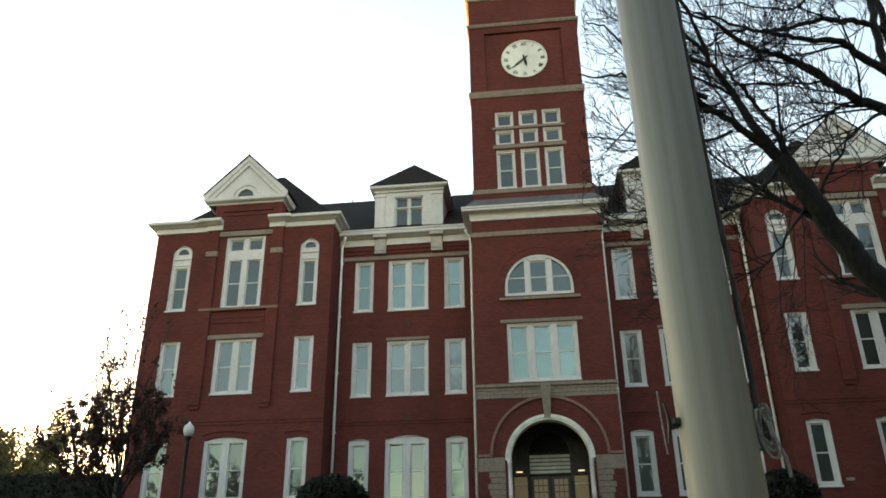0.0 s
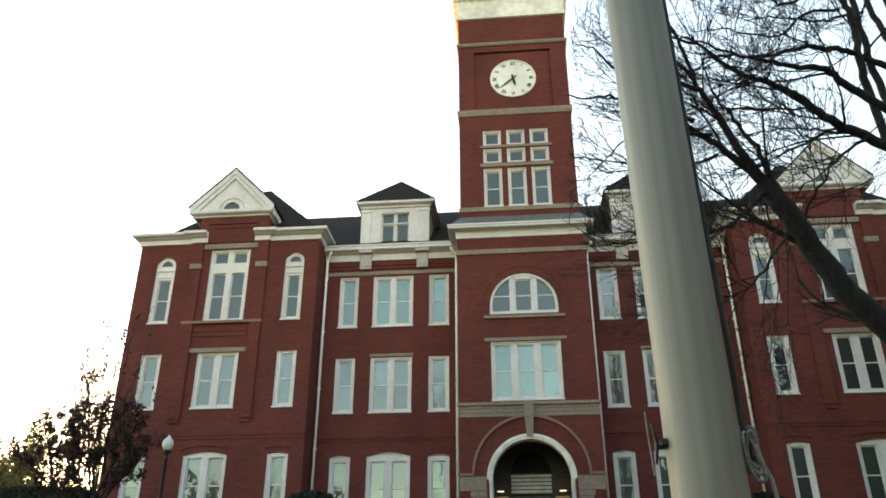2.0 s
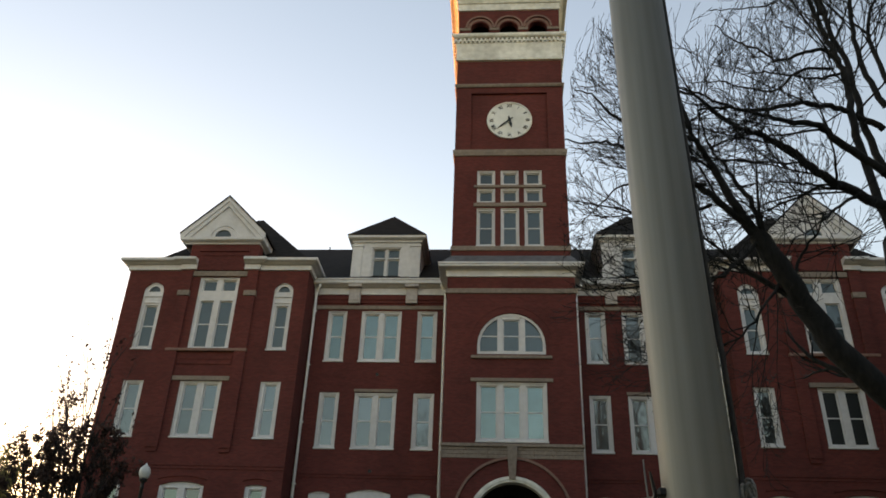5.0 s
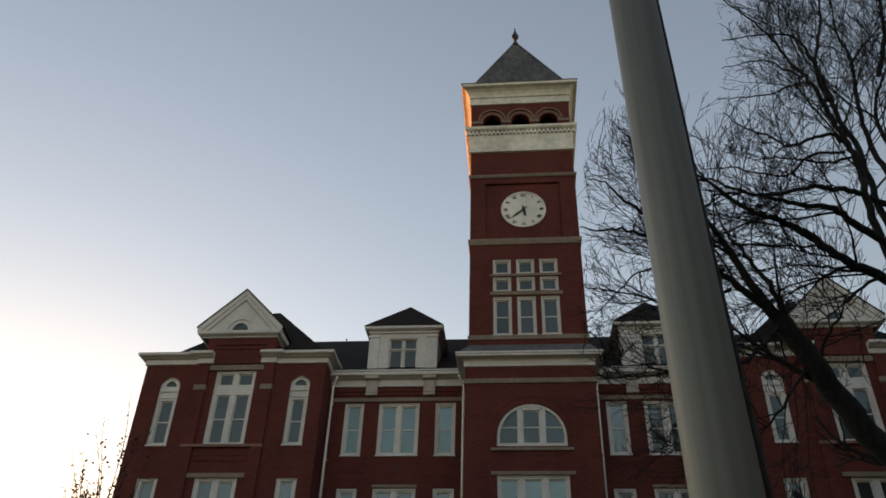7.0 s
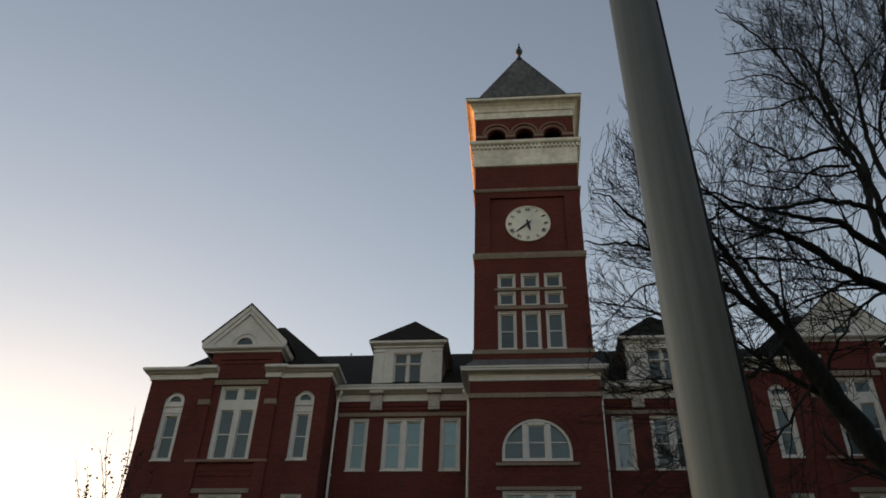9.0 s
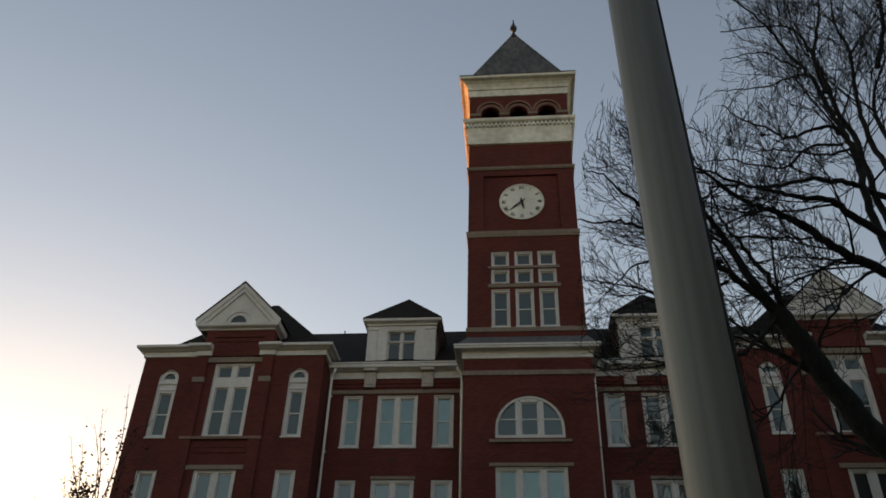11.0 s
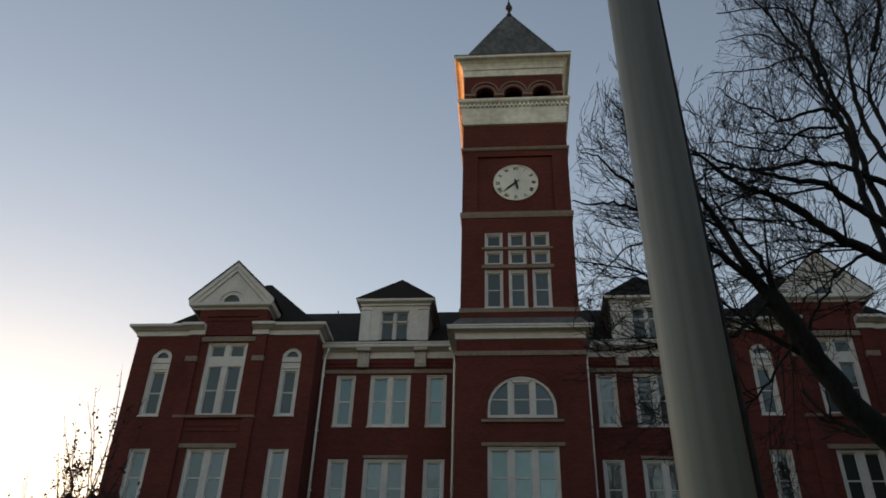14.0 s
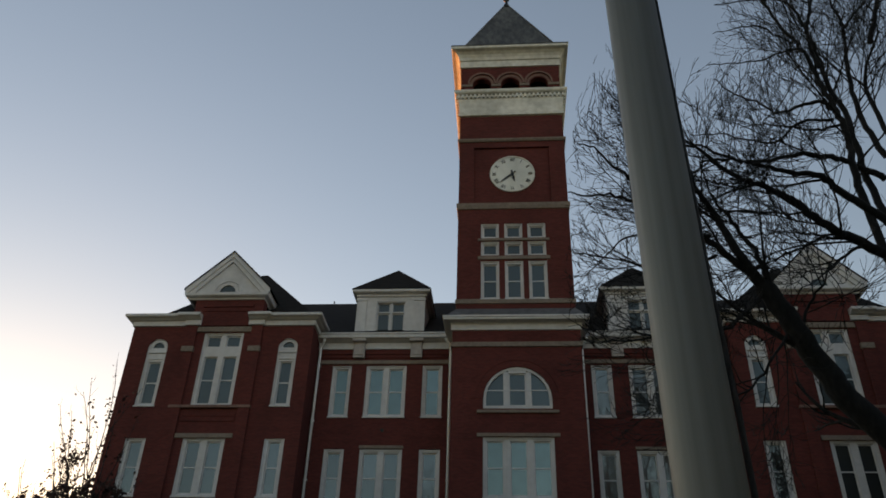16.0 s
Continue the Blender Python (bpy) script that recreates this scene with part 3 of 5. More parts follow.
    under("eaves_moulding", bm, WHITE)
    bm = bmesh.new()
    e = 0.34
    ye, yr, zr = C_Y - 0.02 - e, C_Y + 1.85, 25.5
    p0, p1 = (dx - 1.86 - e, ye, 23.04), (dx + 1.86 + e, ye, 23.04)
    q0, q1 = (dx - 1.86 - e, 6.4, 23.04), (dx + 1.86 + e, 6.4, 23.04)
    r0, r1 = (dx, yr, zr), (dx, 7.8, zr)
    V = [bm.verts.new(p) for p in (p0, p1, q0, q1, r0, r1)]
    for f in ((0, 1, 4), (1, 3, 5, 4), (2, 0, 4, 5), (0, 2, 3, 1)):
        bm.faces.new([V[i] for i in f])
    under("dormer_roof", bm, SHINGLE)
    window(dx, C_Y - 0.02, 20.45, 1.64, 1.95, [(-0.74, -0.06, 0.06, 1.26, 0), (0.06, 0.74, 0.06, 1.26, 0), (-0.74, -0.06, 1.31, 1.90, 0), (0.06, 0.74, 1.31, 1.90, 0)], GLASS_TOWER)
    # downpipes at the inner corners and beside the tower
    for x, y, z1, k in ((side * (PX1 - 0.14), C_Y - 0.16, 19.55, -side), (side * 3.42, C_Y - 0.16, 19.55, side)):
        bm = bmesh.new()
        tube(bm, [(x + k * 0.25, y - 0.35, z1 + 0.35), (x + k * 0.2, y - 0.3, z1 + 0.22), (x + k * 0.02, y - 0.02, z1 + 0.06), (x, y, z1 - 0.1), (x, y, BASE + 0.2)], [0.07] * 5, 10)
        for z in (6.5, 9.5, 12.5, 15.5, 18.5):
            box(bm, x - 0.09, x + 0.09, y - 0.02, y + 0.16, z, z + 0.05)
        smooth(hall_part("downpipe", bm, PIPE, "white metal downpipe"))
    # windows
    for cols, y, rows_ in (((P_A, P_B, P_C), P_Y, (6.26, 11.30, 15.75)), ((C_A, C_M, C_C), C_Y, (6.25, 11.30, 15.78))):
        for col in cols:
            a, b = flip(side, *col)
            w, xc = b - a, (a + b) / 2
            wide = w > 1.5
            g_low = GLASS_GREEN
            pav = cols[0] is P_A
            ed, md = (0.20, 0.34) if pav else (0.17, 0.28)
            window(xc, y, rows_[0], w, 3.07 if wide else 2.95, double(w, 2.66, 0.12, 0.18, 0.34) if wide else single(w, 2.66, 0.12, 0.18), g_low, second=GLASS_DARK)
            # darker glass on the east side stands in for the dark trees mirrored there
            window(xc, y, rows_[1], w, 2.78, double(w, 2.64, 0.10, ed, md) if wide else single(w, 2.64, 0.10, ed), GLASS if side < 0 else GLASS_DARK)
            if cols[0] is P_A:
                if wide:
                    top = [(-w / 2 + 0.17, -0.14, 3.22, 3.86, 0), (0.14, w / 2 - 0.17, 3.22, 3.86, 0)]
                    window(xc, y, rows_[2], w, 3.99, double(w, 2.68, 0.1, 0.20, 0.30) + top, GLASS_GREY)
                else:
                    window(xc, y, rows_[2], w, 3.68, single(w, 2.40, 0.10, 0.19), GLASS_GREY, extra=[(-0.3, 0.3, 3.18, 3.50, "arch")])
                    bm = bmesh.new()
                    box(bm, xc - 0.33, xc + 0.33, y + 0.17, y + 0.19, 18.9, 19.28)
                    hall_part("lunette_pane", bm, GLASS_TOWER)
                    bm = bmesh.new()
                    bevel_box(bm, xc - 0.5, xc + 0.5, y + 0.03, y + 0.10, 18.62, 18.74)
                    bevel_box(bm, xc - 0.42, xc + 0.42, y + 0.045, y + 0.10, 18.26, 18.36)
                    hall_part("window_panel", bm, WHITE)
            else:
                window(xc, y, rows_[2], w, 2.79, double(w, 2.64, 0.10, ed, md) if wide else single(w, 2.64, 0.10, ed), GLASS_TEAL if side < 0 else GLASS_DARK)

for z in (10.2, 15.05):
    bm = bmesh.new()
    ring(bm, -6.78, z, 0.001, 0.085, C_Y - 0.03, C_Y + 0.01, 0, 360, 14)
    ring(bm, -6.78, z, 0.001, 0.03, C_Y - 0.05, C_Y - 0.03, 0, 360, 8)
    hall_part("wall_anchor", bm, BLACK, "small dark iron wall anchor plate")
bm = bmesh.new()
lathe(bm, [(0.035, 25.6), (0.035, 26.22), (0.05, 26.22), (0.05, 26.28), (0.02, 26.3)], -11.7, 9.0, 10)
hall_part("vent_pipe", bm, BLACK)
bm = bmesh.new()
bevel_box(bm, 12.40, 12.75, P_Y - 0.05, P_Y, 6.42, 6.56, 0.01)
hall_part("wall_plaque", bm, STONE)
# back walls that close the hall
bm = bmesh.new()
box(bm, -PX0, PX0, 20.6, 21.0, BASE - 1.0, 20.45)
hall_part("rear_wall", bm, BRICK)

# ---- tower: lower stage ----
TW, SW = 3.22, 3.07
bm = bmesh.new()
slab(bm, -TW, TW, BASE - 1.0, 20.0, T_Y, T_Y + 0.45,
     [(-1.88, 1.88, BASE + 0.75, 9.53, "arch"), (-1.66, 1.66, 11.24, 14.05, ""), (-1.66, 1.66, 15.46, 17.62, "arch")])
hall_part("tower_wall", bm, BRICK, "red brick lower stage of the clock tower")
for s in (-1, 1):
    bm = bmesh.new()
    xx = sorted((s * TW, s * (TW - 0.4)))
    box(bm, *xx, T_Y + 0.45, 6.4, BASE - 1.0, 20.0)
    hall_part("tower_side_wall", bm, BRICK)
bm = bmesh.new()
mould(bm, [(-TW, 3.0), (-TW, T_Y), (TW, T_Y), (TW, 3.0)],
      [(0.0, 19.60), (0.07, 19.62), (0.07, 19.92), (0.12, 19.99), (0.42, 20.03), (0.44, 20.06), (0.44, 20.15), (0.48, 20.17), (0.48, 20.26), (0.0, 20.28)])
hall_part("tower_cornice", bm, WHITE, "white moulded timber cornice")
bm = bmesh.new()
mould(bm, [(-TW, 3.0), (-TW, T_Y), (TW, T_Y), (TW, 3.0)], [(0.0, 18.68), (0.07, 18.70), (0.07, 18.94), (0.0, 18.98)])
hall_part("stone_course", bm, STONE)
bm = bmesh.new()
mould(bm, [(-SW, 6.3), (-SW, S_Y), (SW, S_Y), (SW, 6.3)], [(0.54, 20.27), (0.50, 20.30), (0.0, 20.95), (-0.02, 20.2)])
hall_part("skirt_roof", bm, LEAD, "grey lead skirt roof round the tower")
# brick arch over the half-round window, sill, lintel, stone band
bm = bmesh.new()
ring(bm, 0, 15.96, 1.67, 1.98, T_Y - 0.012, T_Y + 0.02)
ring(bm, 0, 15.96, 2.0, 2.32, T_Y - 0.022, T_Y + 0.02)
hall_part("brick_arch", bm, BRICK)
for name, a, z0, z1, out in (("window_sill", 1.95, 15.22, 15.37, 0.10), ("stone_lintel", 1.95, 14.06, 14.24, 0.06), ("band_lip", TW + 0.05, 10.95, 11.10, 0.12)):
    bm = bmesh.new()
    bevel_box(bm, -a, a, T_Y - out, T_Y + 0.05, z0, z1)
    hall_part(name, bm, STONE)
for row, (z0, z1) in enumerate(((10.43, 10.60), (10.61, 10.79), (10.80, 10.945))):
    x, n = -TW - 0.02, row
    while x < TW - 0.1:
        x1 = min(TW + 0.02, x + 0.86 + 0.13 * ((n * 5) % 4))
        bm = bmesh.new()
        bevel_box(bm, x, x1 - 0.008, T_Y - 0.035 - 0.008 * ((n * 3) % 3), T_Y + 0.05, z0, z1, 0.012)
        hall_part("band_stone", bm, STONE)
        x, n = x1, n + 1
bm = bmesh.new()
prism(bm, [(-0.14, 9.5), (0.14, 9.5), (0.24, 11.02), (-0.24, 11.02)], T_Y - 0.16, T_Y + 0.05)
hall_part("keystone", bm, STONE)
bm = bmesh.new()
ring(bm, 0, 7.86, 2.53, 2.65, T_Y - 0.09, T_Y + 0.02)
for s in (-1, 1):
    xx = sorted((s * 2.53, s * (TW + 0.03)))
    box(bm, *xx, T_Y - 0.09, T_Y + 0.02, 7.80, 7.92)
hall_part("arch_moulding", bm, RUBBED)
for s in (-1, 1):
    z, n = BASE + 0.2, 0
    while z < 7.75:
        h = 0.25 if z < 7.10 else 7.79 - z
        reach = TW - 0.02 if z > 7.10 else 2.72 + 0.07 * ((n * 7) % 3 - 1)
        xx = sorted((s * 2.0, s * reach))
        bm = bmesh.new()
        bevel_box(bm, *xx, T_Y - 0.035 - 0.006 * (n % 2), T_Y + 0.05, z, z + h - 0.012, 0.018)
        hall_part("quoin_stone", bm, STONE)
        z += h
        n += 1
# white arched surround of the entrance
bm = bmesh.new()
ring(bm, 0, 7.65, 1.73, 1.878, T_Y - 0.004, T_Y + 0.45)
ring(bm, 0, 7.65, 1.75, 1.99, T_Y - 0.06, T_Y - 0.004)
ring(bm, 0, 7.65, 1.84, 1.96, T_Y - 0.10, T_Y - 0.06)
for s in (-1, 1):
    xx = sorted((s * 1.72, s * 1.88))
    box(bm, *xx, T_Y - 0.06, T_Y + 0.45, BASE + 0.75, 7.65)
hall_part("entrance_surround", bm, CREAM, "white arched entrance surround")
for s in (-1, 1):
    bm = bmesh.new()
    lathe(bm, [(0.09, BASE + 0.75), (0.09, 6.1), (0.105, 6.13), (0.105, 6.2), (0.085, 6.23), (0.08, 7.48), (0.105, 7.52), (0.105, 7.62), (0.08, 7.66)], s * 1.80, T_Y - 0.06, 14)
    smooth(hall_part("entrance_column", bm, WHITE))
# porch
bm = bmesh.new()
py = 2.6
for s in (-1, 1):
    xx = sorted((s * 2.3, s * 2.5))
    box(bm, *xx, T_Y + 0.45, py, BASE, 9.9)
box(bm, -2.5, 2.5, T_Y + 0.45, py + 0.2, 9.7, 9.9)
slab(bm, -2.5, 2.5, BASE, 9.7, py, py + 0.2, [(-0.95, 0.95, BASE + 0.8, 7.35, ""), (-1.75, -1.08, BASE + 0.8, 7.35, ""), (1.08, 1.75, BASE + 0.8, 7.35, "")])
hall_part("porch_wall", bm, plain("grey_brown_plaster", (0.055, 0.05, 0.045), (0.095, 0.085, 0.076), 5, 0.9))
bm = bmesh.new()
box(bm, -2.5, 2.5, T_Y + 0.45, py + 0.2, BASE, BASE + 0.8)
hall_part("porch_floor", bm, STONE)
bm = bmesh.new()
for z in (7.42, 7.60, 7.78, 7.96, 8.14):
    bevel_box(bm, -0.95, 0.95, py - 0.06, py, z, z + 0.13)
hall_part("transom_panel", bm, CREAM)
# near-black colour stands in for the shaded void over the doors
bm = bmesh.new()
ring(bm, 0, 8.35, 0.05, 0.95, py - 0.04, py - 0.01, 0, 180)
hall_part("fanlight_pane", bm, DARK)
# the panes glow by themselves, in place of lamps inside the hall
WARM = glow_material("lit_hall_glass", (0.30, 0.22, 0.115), 0.012)
for s in (-1, 1):
    bm = bmesh.new()
    x0, x1 = sorted((s * 0.03, s * 0.92))
    slab(bm, x0, x1, BASE + 0.82, 7.3, py + 0.02, py + 0.08,
         [(x0 + 0.13 + 0.22 * i, x0 + 0.13 + 0.22 * i + 0.19, 6.0 + 0.3 * j, 6.26 + 0.3 * j, "") for i in range(3) for j in range(4)])
    door = hall_part("door", bm, DOOR, "dark wooden entrance door with small panes")
    bm = bmesh.new()
    box(bm, x0 + 0.1, x1 - 0.1, py + 0.045, py + 0.055, 5.95, 7.2)
    ob = hall_part("pane", bm, WARM, owner=door)
    bm = bmesh.new()
    x0, x1 = sorted((s * 1.10, s * 1.73))
    box(bm, x0, x1, py + 0.05, py + 0.06, BASE + 1.0, 7.3)
    hall_part("sidelight", bm, WARM)
    for z in (6.1, 6.9):
        bm = bmesh.new()
        box(bm, x0, x1, py + 0.0, py + 0.05, z, z + 0.06)
        hall_part("sidelight_bar", bm, CREAM)
    bm = bmesh.new()
    bevel_box(bm, s * 1.45 - 0.15, s * 1.45 + 0.15, py - 0.2, py - 0.12, 7.47, 7.52, 0.008)
    hall_part("wall_light", bm, glow_material("lit_lamp", (1.0, 0.86, 0.6), 0.12), "small lit porch lamp")
for s in (-1, 1):
    bm = bmesh.new()
    tube(bm, [(s * 2.02, T_Y - 0.5, BASE + 0.1), (s * 2.02, T_Y - 0.5, 5.85), (s * 2.02, T_Y - 0.45, 5.95), (s * 2.02, T_Y - 0.05, 5.95)], [0.03] * 4, 8)
    hall_part("handrail", bm, BLACK)
# tower windows
w = 3.32
window(0, T_Y, 11.24, w, 2.81, [(-1.50, -0.70, 0.10, 2.66, 0.5), (-0.40, 0.40, 0.10, 2.66, 0.5), (0.70, 1.50, 0.10, 2.66, 0.5)], GLASS_TEAL)
# half-round window
bm = bmesh.new()
ring(bm, 0, 15.96, 1.52, 1.67, T_Y + 0.05, T_Y + 0.24)
box(bm, -1.66, 1.66, T_Y + 0.05, T_Y + 0.24, 15.46, 15.62)
for s in (-1, 1):
    xx = sorted((s * 1.52, s * 1.66))
    box(bm, *xx, T_Y + 0.05, T_Y + 0.24, 15.62, 15.96)
    xx = sorted((s * 0.42, s * 0.68))
    box(bm, *xx, T_Y + 0.06, T_Y + 0.24, 15.62, 17.36)
box(bm, -0.42, 0.42, T_Y + 0.07, T_Y + 0.24, 17.30, 17.55)
half = hall_part("window", bm, WHITE, "white half-round window in three lights")
for a, b, top in ((-1.52, -0.68, "l"), (-0.42, 0.42, "c"), (0.68, 1.52, "r")):
    bm = bmesh.new()
    if top == "c":
        slab(bm, a, b, 15.62, 17.3, T_Y + 0.14, T_Y + 0.19, [(a + 0.06, b - 0.06, 15.68, 16.40, ""), (a + 0.06, b - 0.06, 16.46, 17.24, "")])
        bmesh.ops.remove_doubles(bm, verts=bm.verts[:], dist=0.0002)
    else:
        box(bm, a, b, T_Y + 0.14, T_Y + 0.19, 16.40, 16.46)
    hall_part("sash", bm, WHITE, owner=half)
    bm = bmesh.new()
    n = 8
    pts = [(a, 15.62)] + [(b, 15.62)]
    arc = []
    for i in range(n + 1):
        x = b + (a - b) * i / n
        arc.append((x, min(17.34, 15.96 + math.sqrt(max(0.0, 1.56**2 - x * x)))))
    prism(bm, pts + arc, T_Y + 0.165, T_Y + 0.175)
    hall_part("pane", bm, GLASS_GREY, owner=half)

# ---- tower: shaft ----
COLS = (-1.30, -0.02, 1.24)
holes = [(c - 0.49, c + 0.49, z0, z1, "") for c in COLS for z0, z1 in ((21.55, 23.85), (24.20, 25.10), (25.32, 26.27))]
bm = bmesh.new()
slab(bm, -SW, SW, 19.5, 27.7, S_Y, S_Y + 0.4, holes)
hall_part("tower_shaft", bm, BRICK, "red brick shaft of the clock tower")
bm = bmesh.new()
slab(bm, -SW, SW, 27.7, 34.3, S_Y, S_Y + 0.4, [(-2.2, 2.16, 27.78, 31.70, "")])
hall_part("clock_stage", bm, BRICK)
bm = bmesh.new()
box(bm, -2.3, 2.3, S_Y + 0.13, S_Y + 0.2, 27.7, 31.8)
hall_part("clock_panel", bm, BRICK)
bm = bmesh.new()
slab(bm, -SW, SW, 34.3, 38.4, S_Y, S_Y + 0.4, [(c - 0.57, c + 0.57, 36.0, 37.30, "arch") for c in (-1.76, 0.0, 1.76)])
hall_part("belfry_wall", bm, BRICK)
for s in (-1, 1):
    xx = sorted((s * SW, s * (SW - 0.4)))
    bm = bmesh.new()
    box(bm, *xx, S_Y + 0.4, 6.26, 19.5, 38.4)
    hall_part("tower_side_wall", bm, BRICK)
bm = bmesh.new()
box(bm, -SW, SW, 5.86, 6.26, 19.5, 38.4)
hall_part("tower_rear_wall", bm, BRICK)
# added near-black sheet stands in for the shade inside the belfry
bm = bmesh.new()
box(bm, -2.6, 2.6, S_Y + 1.2, S_Y + 1.3, 34.5, 38.3)
hall_part("belfry_screen", bm, DARK)
square = [(-SW, 6.26), (-SW, S_Y), (SW, S_Y), (SW, 6.26)]
for name, prof, mat in (
        ("stone_course", [(0.0, 21.22), (0.06, 21.24), (0.06, 21.48), (0.0, 21.53)], STONE),
        ("stone_course", [(0.0, 27.22), (0.06, 27.24), (0.10, 27.45), (0.10, 27.62), (0.0, 27.68)], STONE),
        ("stone_course", [(0.0, 32.12), (0.06, 32.12), (0.12, 32.24), (0.12, 32.32), (0.0, 32.36)], STONE),
        ("tower_frieze", [(0.0, 34.12), (0.12, 34.16), (0.14, 34.30), (0.07, 34.34), (0.08, 34.8), (0.14, 35.46), (0.0, 35.46)], CREAM),
        ("tower_ledge", [(0.0, 35.74), (0.26, 35.78), (0.34, 35.84), (0.38, 35.92), (0.38, 36.06), (0.0, 36.12)], CREAM),
        ("tower_frieze", [(0.0, 38.22), (0.08, 38.24), (0.08, 38.74), (0.14, 38.78), (0.0, 38.80)], CREAM),
        ("tower_cornice", [(0.0, 38.80), (0.12, 38.82), (0.16, 39.02), (0.25, 39.20), (0.40, 39.34), (0.58, 39.40), (0.62, 39.44), (0.62, 39.60), (0.0, 39.62)], CREAM),
        ("cornice_flashing", [(0.0, 39.62), (0.64, 39.61), (0.64, 39.68), (0.0, 39.74)], SLATE)):
    bm = bmesh.new()
    mould(bm, square, prof, closed=True)
    hall_part(name, bm, mat)
bm = bmesh.new()
box(bm, -SW, SW, S_Y, 6.26, 38.7, 39.66)
hall_part("tower_attic", bm, BRICK)
bm = bmesh.new()
mould(bm, square, [(0.0, 35.46), (0.16, 35.46), (0.16, 35.74), (0.0, 35.74)], closed=True)
hall_part("dentil_bed", bm, CREAM)
dentil = shared("dentil", lambda bm: box(bm, -0.06, 0.06, -0.06, 0.06, 35.50, 35.74), CREAM)
for i in range(26):
    u = (2 * SW + 0.24) * i / 25
    for x, y in ((-SW - 0.12 + u, S_Y - 0.22), (-SW - 0.22, S_Y - 0.12 + u), (SW + 0.22, S_Y - 0.12 + u)):
        ob = new("dentil", dentil)
        ob.parent = hall
        ob.location = (x, y, -BASE)
for a, b in ((-SW, -2.34), (-1.18, -0.58), (0.58, 1.18), (2.34, SW)):
    bm = bmesh.new()
    box(bm, a, b, S_Y - 0.06, S_Y + 0.02, 36.62, 36.80)
    hall_part("impost_band", bm, STONE)
for c in (-1.76, 0.0, 1.76):
    bm = bmesh.new()
    ring(bm, c, 36.80, 0.59, 0.74, S_Y - 0.03, S_Y + 0.02)
    ring(bm, c, 36.88, 0.76, 0.877, S_Y - 0.10, S_Y + 0.02)
    for s in (-1, 1):
        box(bm, *sorted((c + s * 0.76, c + s * 0.877)), S_Y - 0.10, S_Y + 0.02, 36.80, 36.88)
    hall_part("belfry_arch", bm, RUBBED)
for z0, z1 in ((25.12, 25.28), (23.92, 24.14)):
    bm = bmesh.new()
    bevel_box(bm, -1.96, 1.92, S_Y - 0.06, S_Y + 0.05, z0, z1)
    hall_part("stone_band", bm, STONE)
for c in COLS:
    window(c, S_Y, 21.55, 0.98, 2.30, [(-0.37, 0.37, 0.09, 2.14, 0.5)], GLASS_TOWER)
    for z, h in ((24.20, 0.90), (25.32, 0.95)):
        window(c, S_Y, z, 0.98, h, [(-0.37, 0.37, 0.11, h - 0.14, 0)], GLASS_TOWER, sill=False)
# clock
bm = bmesh.new()
cy = S_Y + 0.13
N = 48
CZ, CR = 29.78, 1.26
ring(bm, 0, CZ, 0.0001, CR, cy - 0.05, cy, 0, 360, N)
clock = hall_part("clock", bm, CLOCK_FACE, "white tower clock with roman numerals")
bm = bmesh.new()
ring(bm, 0, CZ, CR - 0.04, CR + 0.03, cy - 0.09, cy, 0, 360, N)
hall_part("rim", bm, CREAM, owner=clock)
NUMERALS = ["XII", "I", "II", "III", "IIII", "V", "VI", "VII", "VIII", "IX", "X", "XI"]
for k, text in enumerate(NUMERALS):
    cu = bpy.data.curves.new("numeral", "FONT")
    cu.body, cu.size, cu.align_x, cu.align_y, cu.extrude = text, 0.32, "CENTER", "CENTER", 0.008
    cu.offset = 0.002
    tmp = new("numeral", cu)
    me = bpy.data.meshes.new_from_object(tmp.evaluated_get(bpy.context.evaluated_depsgraph_get()))
    bpy.data.objects.remove(tmp)
    bpy.data.curves.remove(cu)
    me.materials.clear()
    me.materials.append(BLACK)
    ob = new("numeral", me)
    ang = radians(30 * k)
    ob.parent = clock
    ob.location = ((CR - 0.24) * math.sin(ang), cy - 0.065, CZ + (CR - 0.24) * math.cos(ang))
    ob.rotation_euler = Euler((radians(90), ang, 0))
    ob.scale = (0.8, 1.0, 1.0)
for ang, length, wide in ((radians(168), 0.60, 0.075), (radians(229), 0.98, 0.055)):
    bm = bmesh.new()
    prism(bm, [(-wide * 0.6, -0.24), (wide * 0.6, -0.24), (wide, length * 0.55), (0.0, length), (-wide, length * 0.55)], -0.012, 0.012)
    me = hall_part("pointer", bm, BLACK, owner=clock)
    me.location = (0, cy - 0.09 - wide * 0.3, CZ)
    me.rotation_euler = (0, ang, 0)
bm = bmesh.new()
ring(bm, 0, CZ, 0.001, 0.09, cy - 0.13, cy - 0.05, 0, 360, 16)
hall_part("hub", bm, BLACK, owner=clock)
# roof and finial
bm = bmesh.new()
RC = (S_Y + 6.26) / 2
# apex, ridge ends and finial are shifted sideways to fit the camera's view
levels = [(3.2, 39.70, 0.0), (2.98, 40.0, 0.0), (2.80, 40.6, 0.0), (0.16, 47.3, -0.1)]
prev = None
for half_w, z, view_shift in levels:
    cur = [bm.verts.new((view_shift + sx * half_w, RC + sy * half_w, z)) for sx, sy in ((-1, -1), (1, -1), (1, 1), (-1, 1))]
    if prev:
        for i in range(4):
            bm.faces.new((prev[i], prev[(i + 1) % 4], cur[(i + 1) % 4], cur[i]))
    prev = cur
bm.faces.new(prev)
tower_roof = hall_part("tower_roof", bm, SLATE, "weathered grey slate pyramid roof")
bm = bmesh.new()
